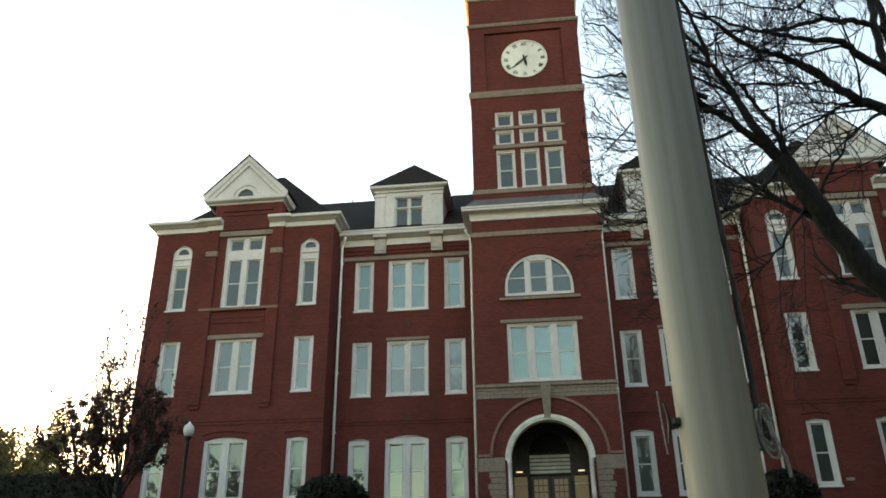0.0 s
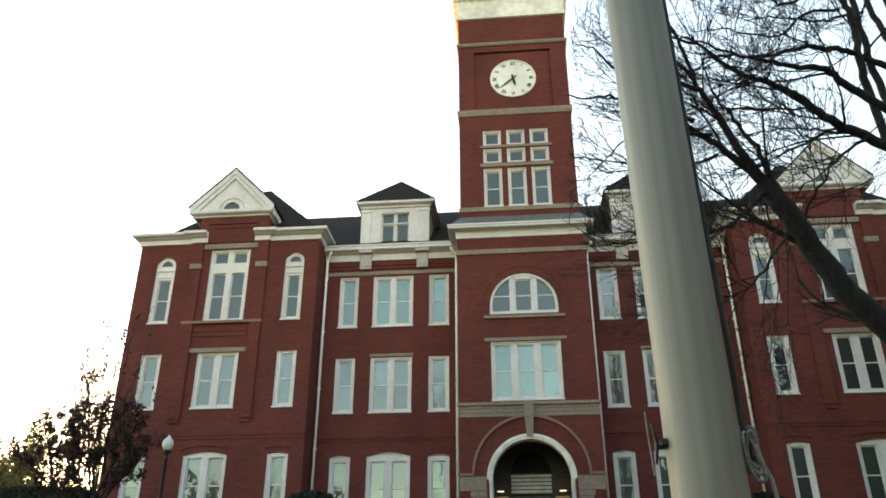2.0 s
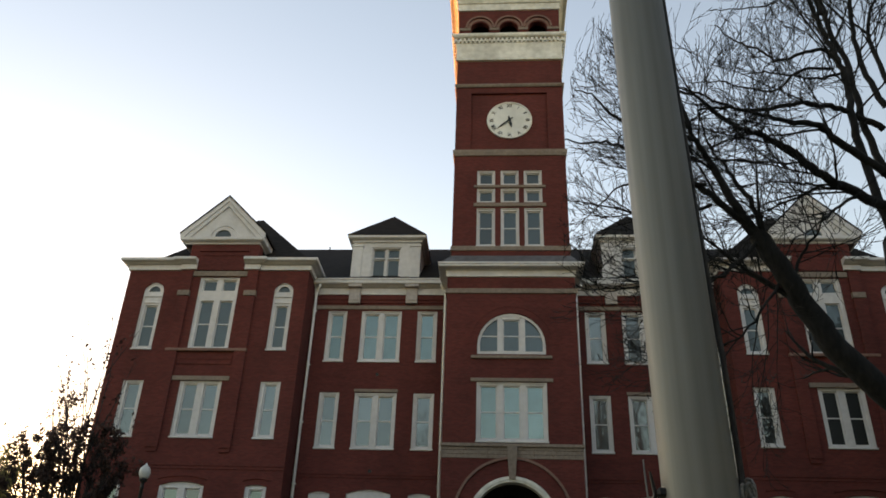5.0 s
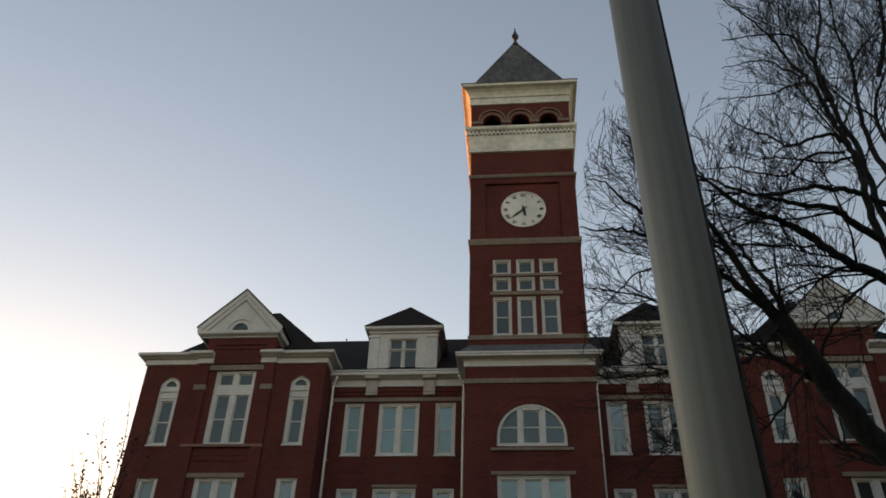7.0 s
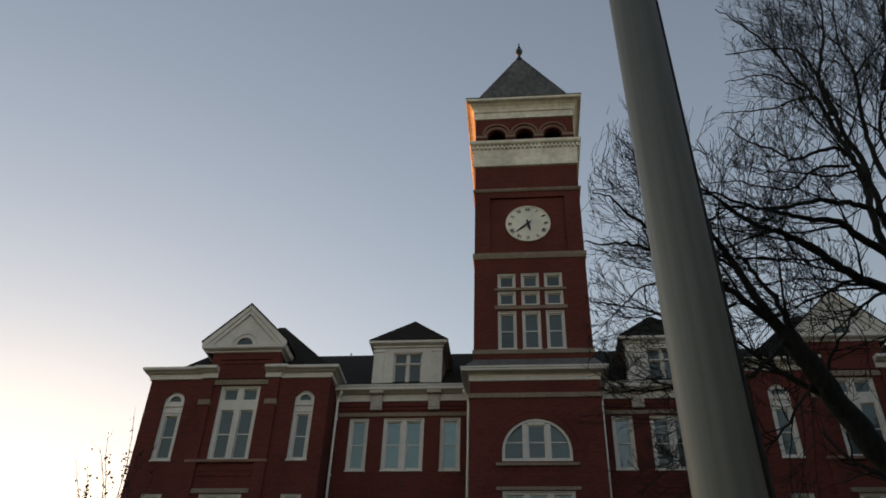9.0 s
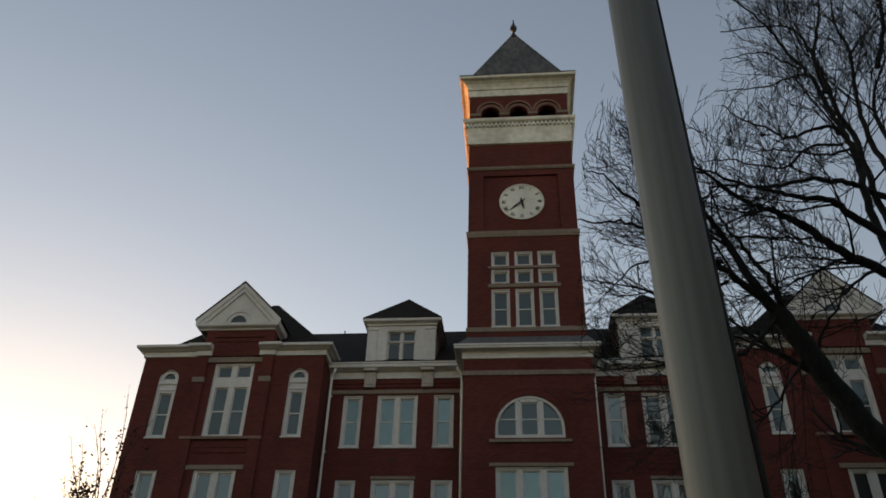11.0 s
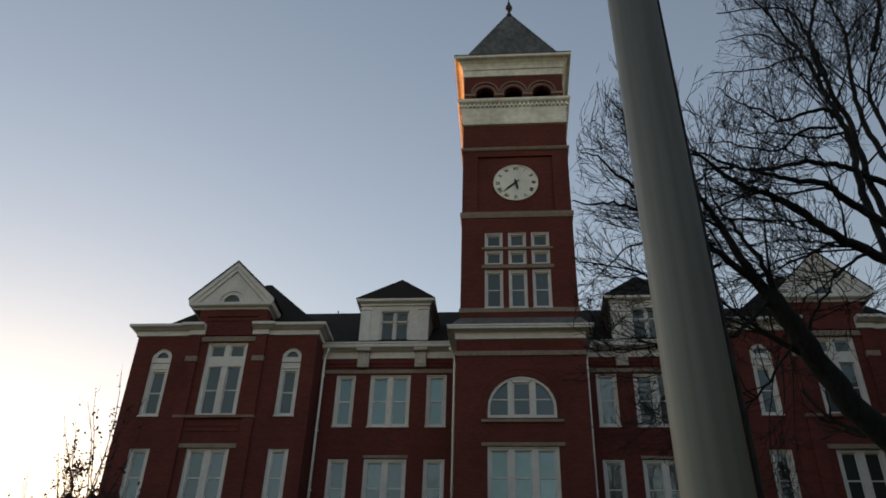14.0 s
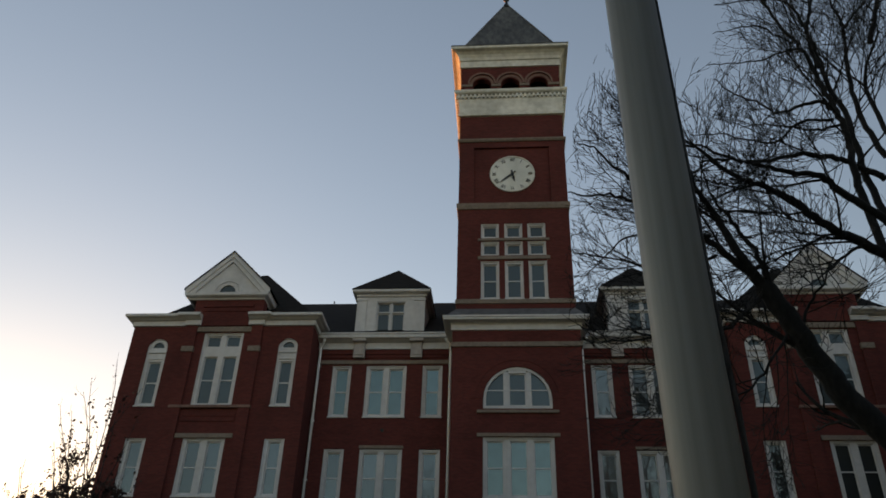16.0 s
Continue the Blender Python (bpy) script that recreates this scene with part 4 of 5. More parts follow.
for sx, sy in ((-1, -1), (1, -1), (1, 1), (-1, 1)):
    tube(bm, [(sx * 2.80, RC + sy * 2.80, 40.62), (sx * 0.16 - 0.1, RC + sy * 0.16, 47.32)], [0.06, 0.05], 6)
hall_part("ridge_cap", bm, LEAD)
bm = bmesh.new()
lathe(bm, [(0.26, 47.15), (0.22, 47.5), (0.10, 47.75), (0.09, 48.0), (0.20, 48.1), (0.26, 48.3), (0.20, 48.52), (0.08, 48.62), (0.07, 48.72), (0.12, 48.8), (0.05, 48.9), (0.045, 49.2), (0.01, 49.3)], -0.1, RC, 16)
smooth(hall_part("finial", bm, BLACK, "dark turned metal finial"))

# ---- flagpole ----
PBX, PBY = -0.013, -33.80
pole = tagged(empty("flagpole", (PBX, PBY, ground_z(PBX, PBY))), "worn grey painted metal flagpole with halyard and cleat", "flagpole")


def at_pole(z):
    return (PBX - 0.0122 * (z - 1.6), PBY + 0.0048 * (z - 1.6), z)


def pole_r(z):
    return 0.10 * (1 - 0.0158 * (z - 1.6))


def pole_part(name, bm, material, label=""):
    ob = hall_part(name, bm, material, label, owner=pole)
    ob.matrix_parent_inverse = Matrix.Translation(-Vector(pole.location))
    return ob


bm = bmesh.new()
zs = [ground_z(PBX, PBY) - 0.1 + 0.5 * i for i in range(33)]
tube(bm, [at_pole(z) for z in zs], [pole_r(z) for z in zs], 40)
smooth(pole_part("shaft", bm, POLE))
bm = bmesh.new()
z0 = ground_z(PBX, PBY)
lathe(bm, [(0.24, z0 - 0.05), (0.24, z0 + 0.03), (0.18, z0 + 0.10), (0.13, z0 + 0.14)], PBX + 0.02, PBY, 28)
smooth(pole_part("base_collar", bm, POLE))
bm = bmesh.new()
lathe(bm, [(0.05, zs[-1] - 0.05), (0.11, zs[-1] + 0.05), (0.12, zs[-1] + 0.13), (0.02, zs[-1] + 0.24)], *at_pole(zs[-1])[:2], 20)
smooth(pole_part("ball", bm, POLE))

# ---- plants ----
def grow(rng, out, start, heading, length, radius, depth, plan, rise=0.15, sag=0.0):
    """One branch as a bent tapering line with side shoots, appended to out as (points, radii)."""
    n = 5 if depth > 2 else 8
    pts, rad, p, d = [Vector(start)], [radius], Vector(start), Vector(heading).normalized()
    for i in range(n):
        k = 0.17 if depth < 2 else 0.20
        d = (d + Vector((rng.uniform(-k, k), rng.uniform(-k, k), rng.uniform(-k, k) + rise * 0.35 - sag))).normalized()
        p = p + d * length / n
        pts.append(p.copy())
        rad.append(max(0.0032, radius * (1 - 0.80 * (i + 1) / n)))
    out.append((depth, pts, rad))
    if depth >= len(plan):
        return
    count, scale = plan[depth]
    for c in range(count):
        f = 0.22 + 0.78 * (c + rng.uniform(0.1, 0.9)) / count
        i = min(n - 1, int(f * n))
        q = pts[i].lerp(pts[i + 1], f * n - i)
        dd = (pts[i + 1] - pts[i]).normalized()
        side = Vector((rng.gauss(0, 1), rng.gauss(0, 1), rng.gauss(0, 0.8)))
        side = (side - dd * side.dot(dd)).normalized()
        a = radians(rng.uniform(16, 42))
        h = dd * math.cos(a) + side * math.sin(a) + Vector((0, 0, rise))
        grow(rng, out, q, h, length * scale * rng.uniform(0.65, 1.15) * (1.1 - 0.45 * f), max(0.005, rad[i] * rng.uniform(0.45, 0.65)), depth + 1, plan, rise, sag)


def wood_mesh(name, branches, sides_of, keep):
    verts, faces = [], []
    for depth, pts, rad in branches:
        if not keep(depth):
            continue
        sides = sides_of(depth)
        base = len(verts)
        u = None
        for i, p in enumerate(pts):
            d = (pts[min(i + 1, len(pts) - 1)] - pts[max(i - 1, 0)]).normalized()
            u = d.orthogonal().normalized() if u is None else (u - d * u.dot(d)).normalized()
            w = d.cross(u)
            for k in range(sides):
                t = 2 * math.pi * k / sides
                verts.append(p + (u * math.cos(t) + w * math.sin(t)) * rad[i])
        for i in range(len(pts) - 1):
            for k in range(sides):
                a, b = base + i * sides + k, base + i * sides + (k + 1) % sides
                faces.append((a, b, b + sides, a + sides))
    me = bpy.data.meshes.new(name)
    me.from_pydata(verts, [], faces)
    for p in me.polygons:
        p.use_smooth = True
    return me


def leaf_mesh(name, rng, spots, size, shape=0.5):
    verts, faces = [], []
    for p in spots:
        a = Vector((rng.gauss(0, 1), rng.gauss(0, 1), rng.gauss(0, 1))).normalized()
        b = a.orthogonal().normalized()
        b = (b * math.cos(rng.uniform(0, 6.28)) + a.cross(b) * math.sin(rng.uniform(0, 6.28))).normalized()
        s = size * rng.uniform(0.6, 1.3)
        n = len(verts)
        verts += [p - a * s, p + b * s * shape, p + a * s, p - b * s * shape]
        faces.append((n, n + 1, n + 2, n + 3))
    me = bpy.data.meshes.new(name)
    me.from_pydata(verts, [], faces)
    return me


def mesh_part(parent, name, me, material, label=""):
    me.materials.append(material)
    ob = new(name, me)
    ob.parent = parent
    return tagged(ob, label=label)


# the big bare tree beside the flagpole
rng = random.Random(11)
TX, TY = 5.55, -25.0
TG = ground_z(TX, TY)
tree = tagged(empty("bare_tree", (TX, TY, TG)), "large leafless tree with dark spreading limbs on the lawn", "tree")
L = []


def limb(points, r0, r1, plan, shoot_len, count, rise=0.1):
    """A main limb along given turning points, with shoots all along it."""
    ps = [Vector(p) for p in points]
    fine = []
    for i in range(len(ps) - 1):
        for s in range(4):
            t = s / 4
            a, b, c, d = ps[max(i - 1, 0)], ps[i], ps[i + 1], ps[min(i + 2, len(ps) - 1)]
            fine.append(0.5 * ((2 * b) + (c - a) * t + (2 * a - 5 * b + 4 * c - d) * t * t + (3 * b - a - 3 * c + d) * t ** 3))
    fine.append(ps[-1])
    n = len(fine) - 1
    fine = [p + Vector((rng.uniform(-0.022, 0.022), rng.uniform(-0.022, 0.022), rng.uniform(-0.022, 0.022))) if 0 < i < n else p for i, p in enumerate(fine)]
    rad = [r0 + (r1 - r0) * i / n for i in range(n + 1)]
    L.append((0, fine, rad))
    for c in range(count):
        f = 0.2 + 0.8 * (c + rng.random()) / count
        i = min(n - 1, int(f * n))
        dd = (fine[i + 1] - fine[i]).normalized()
        side = Vector((rng.gauss(0, 1), rng.gauss(0, 0.8), rng.gauss(0, 0.9)))
        side = (side - dd * side.dot(dd)).normalized()
        a = radians(rng.uniform(20, 55))
        grow(rng, L, fine[i], dd * math.cos(a) + side * math.sin(a) + Vector((0, 0, rise)), shoot_len * rng.uniform(0.6, 1.2) * (1.1 - 0.4 * f), max(0.011, rad[i] * rng.uniform(0.22, 0.42)), 1, plan, rise)
    return fine


PLAN = [None, (6, 0.62), (5, 0.58), (2, 0.6)]
# turning points are fitted along the camera's sight lines, at assumed depths
limb([(0.2, 0.2, -0.3), (0.15, 0.1, 1.2), (0.05, 0.0, 2.6), (0.03, 0.10, 5.01), (0.17, 0.20, 6.84)], 0.46, 0.27, PLAN, 0.1, 0)
limb([(0.61, 0.20, 3.03), (-1.10, 0.00, 4.71), (-1.52, -0.10, 5.35), (-1.89, -0.30, 5.92), (-2.25, -0.40, 6.59)], 0.195, 0.140, PLAN, 2.5, 4)
limb([(-2.25, -0.40, 6.59), (-2.54, -0.60, 6.94), (-2.79, -0.70, 7.53), (-3.02, -0.90, 7.76), (-3.23, -1.10, 8.07), (-3.40, -1.20, 8.76), (-3.73, -1.40, 9.33)], 0.075, 0.014, PLAN, 2.6, 10)
limb([(-3.18, -1.10, 7.85), (-3.61, -1.20, 7.97), (-4.13, -1.30, 7.93), (-4.46, -1.50, 8.07), (-4.74, -1.60, 8.34), (-5.00, -1.70, 8.34)], 0.040, 0.008, PLAN, 2.0, 9)
limb([(-3.23, -1.10, 8.07), (-3.75, -1.40, 8.54), (-4.18, -1.60, 9.03), (-4.54, -1.80, 9.40)], 0.030, 0.006, PLAN, 1.7, 9)
limb([(-2.25, -0.40, 6.57), (-2.69, -0.60, 6.94), (-2.93, -0.70, 7.14), (-3.25, -0.80, 7.32), (-3.53, -1.00, 7.43)], 0.060, 0.040, PLAN, 2.0, 5)
limb([(-3.28, -1.00, 7.36), (-3.66, -1.10, 7.49), (-4.14, -1.30, 7.52), (-4.55, -1.40, 7.60), (-4.90, -1.60, 7.43), (-5.18, -1.70, 7.43)], 0.040, 0.008, PLAN, 1.8, 9)
limb([(-2.91, -0.60, 7.01), (-3.49, -0.80, 6.70), (-4.08, -1.10, 6.51), (-4.57, -1.30, 6.55), (-5.12, -1.60, 6.45)], 0.026, 0.008, PLAN, 1.5, 8)
limb([(-3.00, -0.80, 7.23), (-3.54, -1.00, 7.17), (-4.11, -1.20, 7.01), (-4.52, -1.40, 6.72), (-4.86, -1.60, 6.25)], 0.024, 0.008, PLAN, 1.3, 6)
limb([(-2.13, -0.30, 6.77), (-2.22, -0.30, 7.28), (-2.39, -0.30, 7.64), (-2.59, -0.40, 7.93), (-2.76, -0.40, 8.30), (-2.84, -0.40, 8.98)], 0.045, 0.012, PLAN, 2.5, 9)
limb([(-1.87, -0.20, 6.06), (-2.39, -0.40, 5.32), (-2.83, -0.60, 4.82), (-3.35, -0.80, 4.61)], 0.025, 0.010, PLAN, 2.0, 13)
limb([(-2.23, -0.40, 6.50), (-2.83, -0.70, 5.82), (-3.26, -0.90, 5.57), (-4.06, -1.20, 5.35), (-4.84, -1.40, 5.18)], 0.035, 0.008, PLAN, 2.0, 16)
limb([(-1.78, -0.20, 5.77), (-1.61, -0.30, 6.32), (-1.39, -0.50, 6.56), (-1.28, -0.60, 6.88)], 0.030, 0.010, PLAN, 1.8, 7)
limb([(0.36, 0.25, 6.42), (0.26, 0.20, 7.29), (-0.39, 0.10, 7.64), (-0.83, -0.10, 7.77), (-1.22, -0.20, 8.06), (-1.52, -0.40, 8.16), (-1.85, -0.50, 8.30), (-2.23, -0.70, 8.33), (-2.59, -0.80, 8.49), (-3.06, -1.00, 8.77), (-3.53, -1.10, 8.93)], 0.100, 0.016, PLAN, 2.7, 15)
limb([(-0.45, 0.10, 7.70), (-1.03, -0.10, 7.63), (-1.53, -0.20, 7.33), (-1.98, -0.40, 7.05), (-2.33, -0.60, 6.76)], 0.030, 0.008, PLAN, 1.6, 7)
limb([(-0.65, 0.00, 7.67), (-1.24, -0.20, 7.63), (-1.64, -0.40, 7.53), (-2.09, -0.60, 7.38), (-2.55, -0.80, 7.16)], 0.022, 0.008, PLAN, 1.4, 7)
limb([(-1.13, 0.00, 8.18), (-1.83, -0.20, 8.04), (-2.49, -0.40, 7.95), (-3.10, -0.60, 7.82)], 0.022, 0.009, PLAN, 1.4, 7)
limb([(-0.40, 0.10, 7.57), (-0.87, -0.10, 7.22), (-1.27, -0.30, 6.83), (-1.81, -0.50, 6.42)], 0.030, 0.008, PLAN, 1.7, 9)
limb([(0.47, 0.30, 8.00), (-0.25, 0.20, 8.53), (-0.65, 0.00, 8.78), (-0.85, -0.10, 8.86), (-1.24, -0.20, 8.83), (-1.65, -0.40, 8.78), (-2.02, -0.50, 8.83), (-2.52, -0.70, 8.78), (-2.96, -0.80, 8.64)], 0.075, 0.015, PLAN, 2.5, 16)
limb([(0.49, 0.40, 9.13), (0.05, 0.30, 9.34), (-0.29, 0.10, 9.35), (-0.68, 0.00, 9.35), (-1.08, -0.10, 9.33), (-1.57, -0.30, 9.06), (-2.07, -0.40, 8.94), (-2.53, -0.50, 9.04), (-2.87, -0.70, 9.08), (-3.33, -0.80, 9.14)], 0.060, 0.012, PLAN, 2.7, 18)
limb([(0.25, 0.25, 5.29), (0.06, 0.30, 7.27), (-0.03, 0.30, 8.48), (-0.09, 0.20, 9.24), (-0.01, 0.20, 9.87), (-0.10, 0.10, 10.32), (-0.19, 0.10, 10.77), (-0.28, 0.10, 11.21), (-0.40, 0.00, 11.64), (-0.51, 0.00, 12.07), (-0.72, 0.00, 12.54), (-0.94, -0.10, 13.10), (-1.17, -0.10, 13.59), (-1.55, -0.20, 14.00), (-1.90, -0.20, 14.43)], 0.078, 0.010, PLAN, 2.7, 20)
limb([(0.36, 0.50, 8.25), (0.25, 0.50, 9.22), (0.19, 0.40, 9.84), (0.18, 0.40, 10.73), (-0.02, 0.30, 11.21), (-0.02, 0.30, 11.81), (-0.13, 0.20, 12.34), (-0.17, 0.20, 12.83), (-0.37, 0.10, 13.24), (-0.70, 0.10, 13.45), (-1.20, 0.00, 13.33), (-1.87, 0.00, 13.25)], 0.066, 0.010, PLAN, 2.7, 18)
limb([(-0.15, 0.20, 11.64), (-0.19, 0.20, 12.27), (-0.06, 0.20, 12.99), (0.23, 0.20, 13.83), (0.40, 0.20, 14.74), (0.55, 0.20, 16.33)], 0.045, 0.014, PLAN, 2.5, 14)
limb([(0.76, 0.60, 9.78), (0.61, 0.60, 10.32), (0.54, 0.60, 11.05), (0.56, 0.60, 11.69), (0.69, 0.60, 12.47), (0.81, 0.60, 13.29), (0.71, 0.60, 13.92), (0.78, 0.60, 14.65), (1.11, 0.60, 16.42)], 0.058, 0.014, PLAN, 2.7, 18)
limb([(0.81, 0.60, 13.12), (1.11, 0.60, 13.52), (1.45, 0.60, 13.92), (2.07, 0.60, 14.52)], 0.028, 0.010, PLAN, 2.2, 11)
limb([(1.11, 0.90, 10.55), (1.01, 0.90, 11.58), (1.16, 0.90, 12.35), (1.65, 0.90, 13.31)], 0.050, 0.020, PLAN, 2.3, 14)
limb([(-0.04, 0.30, 10.57), (-0.26, 0.20, 10.78), (-0.62, 0.10, 10.64), (-0.99, 0.00, 10.42), (-1.29, -0.10, 10.28), (-1.51, -0.10, 10.50), (-1.84, -0.20, 10.59), (-2.10, -0.30, 10.68), (-2.32, -0.40, 10.85)], 0.040, 0.008, PLAN, 2.2, 16)
limb([(-0.02, 0.30, 10.30), (-0.58, 0.10, 10.01), (-1.04, -0.10, 9.92), (-1.54, -0.20, 9.92), (-2.06, -0.40, 9.69)], 0.028, 0.008, PLAN, 1.9, 11)
limb([(-0.13, 0.30, 10.42), (-0.82, 0.10, 10.20), (-1.40, -0.10, 9.59), (-1.93, -0.30, 9.49), (-2.44, -0.50, 9.48), (-3.02, -0.70, 9.31)], 0.030, 0.008, PLAN, 2.2, 14)
limb([(-0.33, 0.20, 12.17), (-0.82, 0.10, 11.97), (-1.27, 0.00, 11.67), (-1.78, -0.10, 11.52), (-2.29, -0.20, 11.39)], 0.024, 0.007, PLAN, 1.6, 10)
limb([(-0.50, 0.10, 12.23), (-0.87, 0.00, 12.34), (-1.17, -0.10, 12.49), (-1.60, -0.10, 12.45), (-2.09, -0.20, 12.21)], 0.022, 0.007, PLAN, 1.6, 10)
limb([(1.45, 1.00, 13.10), (1.95, 1.10, 14.41), (2.24, 1.10, 15.74), (2.92, 1.20, 17.54)], 0.060, 0.020, PLAN, 2.5, 13)


def inside_view_outline(p):
    """Prunes the crown to its outline from the camera: low to the west, over the hall, and high only near the leaders.
    """
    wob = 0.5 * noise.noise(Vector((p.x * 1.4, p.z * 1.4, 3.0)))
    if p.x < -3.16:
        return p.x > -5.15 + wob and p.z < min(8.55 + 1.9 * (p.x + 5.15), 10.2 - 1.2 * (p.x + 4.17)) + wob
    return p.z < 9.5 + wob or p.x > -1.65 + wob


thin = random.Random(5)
L = [b for b in L if b[0] == 0 or all(inside_view_outline(q) for q in b[1][1:]) and (b[0] < 3 or thin.random() < 0.84)]
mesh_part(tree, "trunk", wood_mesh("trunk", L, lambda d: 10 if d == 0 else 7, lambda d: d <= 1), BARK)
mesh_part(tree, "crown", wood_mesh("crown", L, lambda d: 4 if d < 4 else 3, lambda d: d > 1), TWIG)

# bare trees out of view behind, placed and enlarged for the windows to mirror and to dim the east wing
tagged(tree, group="bare trees on the lawn")
back = tagged(empty("bare_tree", (-14, -66, ground_z(-14, -66))), "leafless tree across the lawn", "tree", "bare trees on the lawn")
mesh_part(back, "trunk", wood_mesh("back_trunk", L, lambda d: 6, lambda d: d <= 1), BARK)
mesh_part(back, "crown", wood_mesh("back_crown", L, lambda d: 3, lambda d: d == 2 or d == 3), TWIG)
for x, y, s, rz in ((8, -64, 0.95, 300), (-31, -72, 1.15, 140), (12, -54, 2.0, 75), (-9, -58, 1.8, 200), (23, -47, 2.4, 185), (33, -46, 2.3, 190), (40, -40, 2.3, 150), (15, -52, 2.6, 0), (24, -52, 2.6, 250), (36, -58, 2.6, 310), (18, -64, 2.6, 15)):
    copy = copy_thing(back, pose(x, y, ground_z(x, y), 0, 0, rz))
    copy.scale = (s, s, s)

# copper-leaved ornamental tree before the corner of the hall
rng = random.Random(23)
OX, OY = -15.75, -8.0
OG = ground_z(OX, OY)
small = tagged(empty("ornamental_tree", (OX, OY, OG)), "small tree with dark copper leaves and thin upright shoots", "tree")
L = []
spots = []
trunk_top = Vector((0.0, 0, 0.9))
L.append((0, [Vector((-0.05, 0, -0.2)), Vector((0, 0, 0.5)), trunk_top, Vector((-0.08, 0, 1.5)), Vector((-0.05, 0.05, 2.2)), Vector((-0.15, 0, 3.0))], [0.12, 0.10, 0.085, 0.06, 0.04, 0.015]))
for k in range(18):
    a = 2 * math.pi * k / 18 + rng.uniform(-0.25, 0.25)
    up = rng.uniform(0.25, 2.0)
    h = Vector((math.cos(a), math.sin(a), up))
    grow(rng, L, trunk_top + Vector((0, 0, rng.uniform(-0.3, 0.9))), h, rng.uniform(3.4, 4.8) * (0.72 if up < 1 else 0.95) * (0.98 if h.x > 0.3 else 1.0), 0.04, 1, [None, (7, 0.5), (6, 0.5)], 0.16)
for k in range(22):
    u = -2.3 + 2.5 * k / 21 + rng.uniform(-0.10, 0.10)
    h = Vector((0.07 * u + rng.uniform(-0.05, 0.06), rng.uniform(-0.08, 0.08), 1.0))
    top = 6.2 + 3.6 * math.exp(-((u - 0.15) / 1.05) ** 2) + rng.uniform(-1.3, 0.3)
    low = 2.6 - 0.3 * abs(u)
    grow(rng, L, Vector((u * 0.85, rng.uniform(-0.5, 0.5), low)), h, top - low, 0.034, 1, [None, (12, 0.13)], 0.1)
L = [b for b in L if all(q.x < 1.95 for q in b[1])]
for depth, pts, rad in L:
    if depth >= 2:
        for i in range(len(pts) - 1):
            for s in range(7 if depth == 3 else 5):
                q = pts[i].lerp(pts[i + 1], rng.random())
                thin = 1.0 if q.z < 4.6 else max(0.10, 1 - (q.z - 4.6) / 1.0)
                if q.z > 5.2 and noise.noise(q * 1.1 + Vector((7, 0, 0))) > 0.12:
                    thin = 0.6
                if q.z > 4.8 and q.x < -1.3:
                    thin = 0.08
                if rng.random() < thin * 0.75 and noise.noise(q * 2.3) > 0.05:
                    spots.append(q + Vector((rng.gauss(0, 0.07), rng.gauss(0, 0.07), rng.gauss(0, 0.07))))
mesh_part(small, "trunk", wood_mesh("small_trunk", L, lambda d: 8, lambda d: d < 1), PALE_BARK)
mesh_part(small, "limb_work", wood_mesh("limb_work", L, lambda d: 5, lambda d: d > 0), BARK)
mesh_part(small, "crown", leaf_mesh("crown", rng, spots, 0.07, 0.6), COPPER_LEAF)

# far leafy trees at the edge of the hill
rng = random.Random(31)
far = tagged(empty("leafy_tree", (-62, 56, ground_z(-62, 56))), "distant olive-green tree on the hillside", "tree", "trees on the hillside")
L, spots = [], []
L.append((0, [Vector((0, 0, -0.5)), Vector((0, 0, 2.0)), Vector((0.1, 0, 4.0))], [0.3, 0.24, 0.2]))
for k in range(14):
    a = 2 * math.pi * k / 14
    grow(rng, L, Vector((0, 0, rng.uniform(1.6, 4.2))), Vector((math.cos(a), math.sin(a), rng.uniform(0.3, 1.6))), rng.uniform(3.0, 4.4), 0.09, 1, [None, (6, 0.55), (5, 0.5)], 0.2)
for depth, pts, rad in L:
    if depth >= 2:
        for i in range(len(pts) - 1):
            for s in range(2):
                spots.append(pts[i].lerp(pts[i + 1], rng.random()) + Vector((rng.gauss(0, 0.2), rng.gauss(0, 0.2), rng.gauss(0, 0.2))))
mesh_part(far, "trunk", wood_mesh("far_branches", L, lambda d: 5 if d < 2 else 3, lambda d: True), BARK)
mesh_part(far, "crown", leaf_mesh("far_crown", rng, spots, 0.13, 0.55), FAR_LEAF)
for i in range(11):
    x, y = -38 - 1.9 * i + rng.uniform(-1, 1), 34 + rng.uniform(-7, 9)
    s = rng.uniform(0.95, 1.3)
    copy = copy_thing(far, pose(x, y, ground_z(x, y), 0, 0, rng.uniform(0, 360)))
    copy.scale = (s, s, s)
for x, y, s in ((-40, 22, 1.35), (-44, 27, 1.5), (-47, 23, 1.45), (-51, 30, 1.6)):
    copy = copy_thing(far, pose(x, y, ground_z(x, y), 0, 0, rng.uniform(0, 360)))
    copy.scale = (s, s, s)


# tall evergreens added out of view, east and south, to block skylight from the hall
rng = random.Random(77)
ever = tagged(empty("evergreen_tree", (27, -13, ground_z(27, -13))), "tall dense dark evergreen added out of view to block skylight from the hall", "tree", "evergreens round the lawn")
spots = []
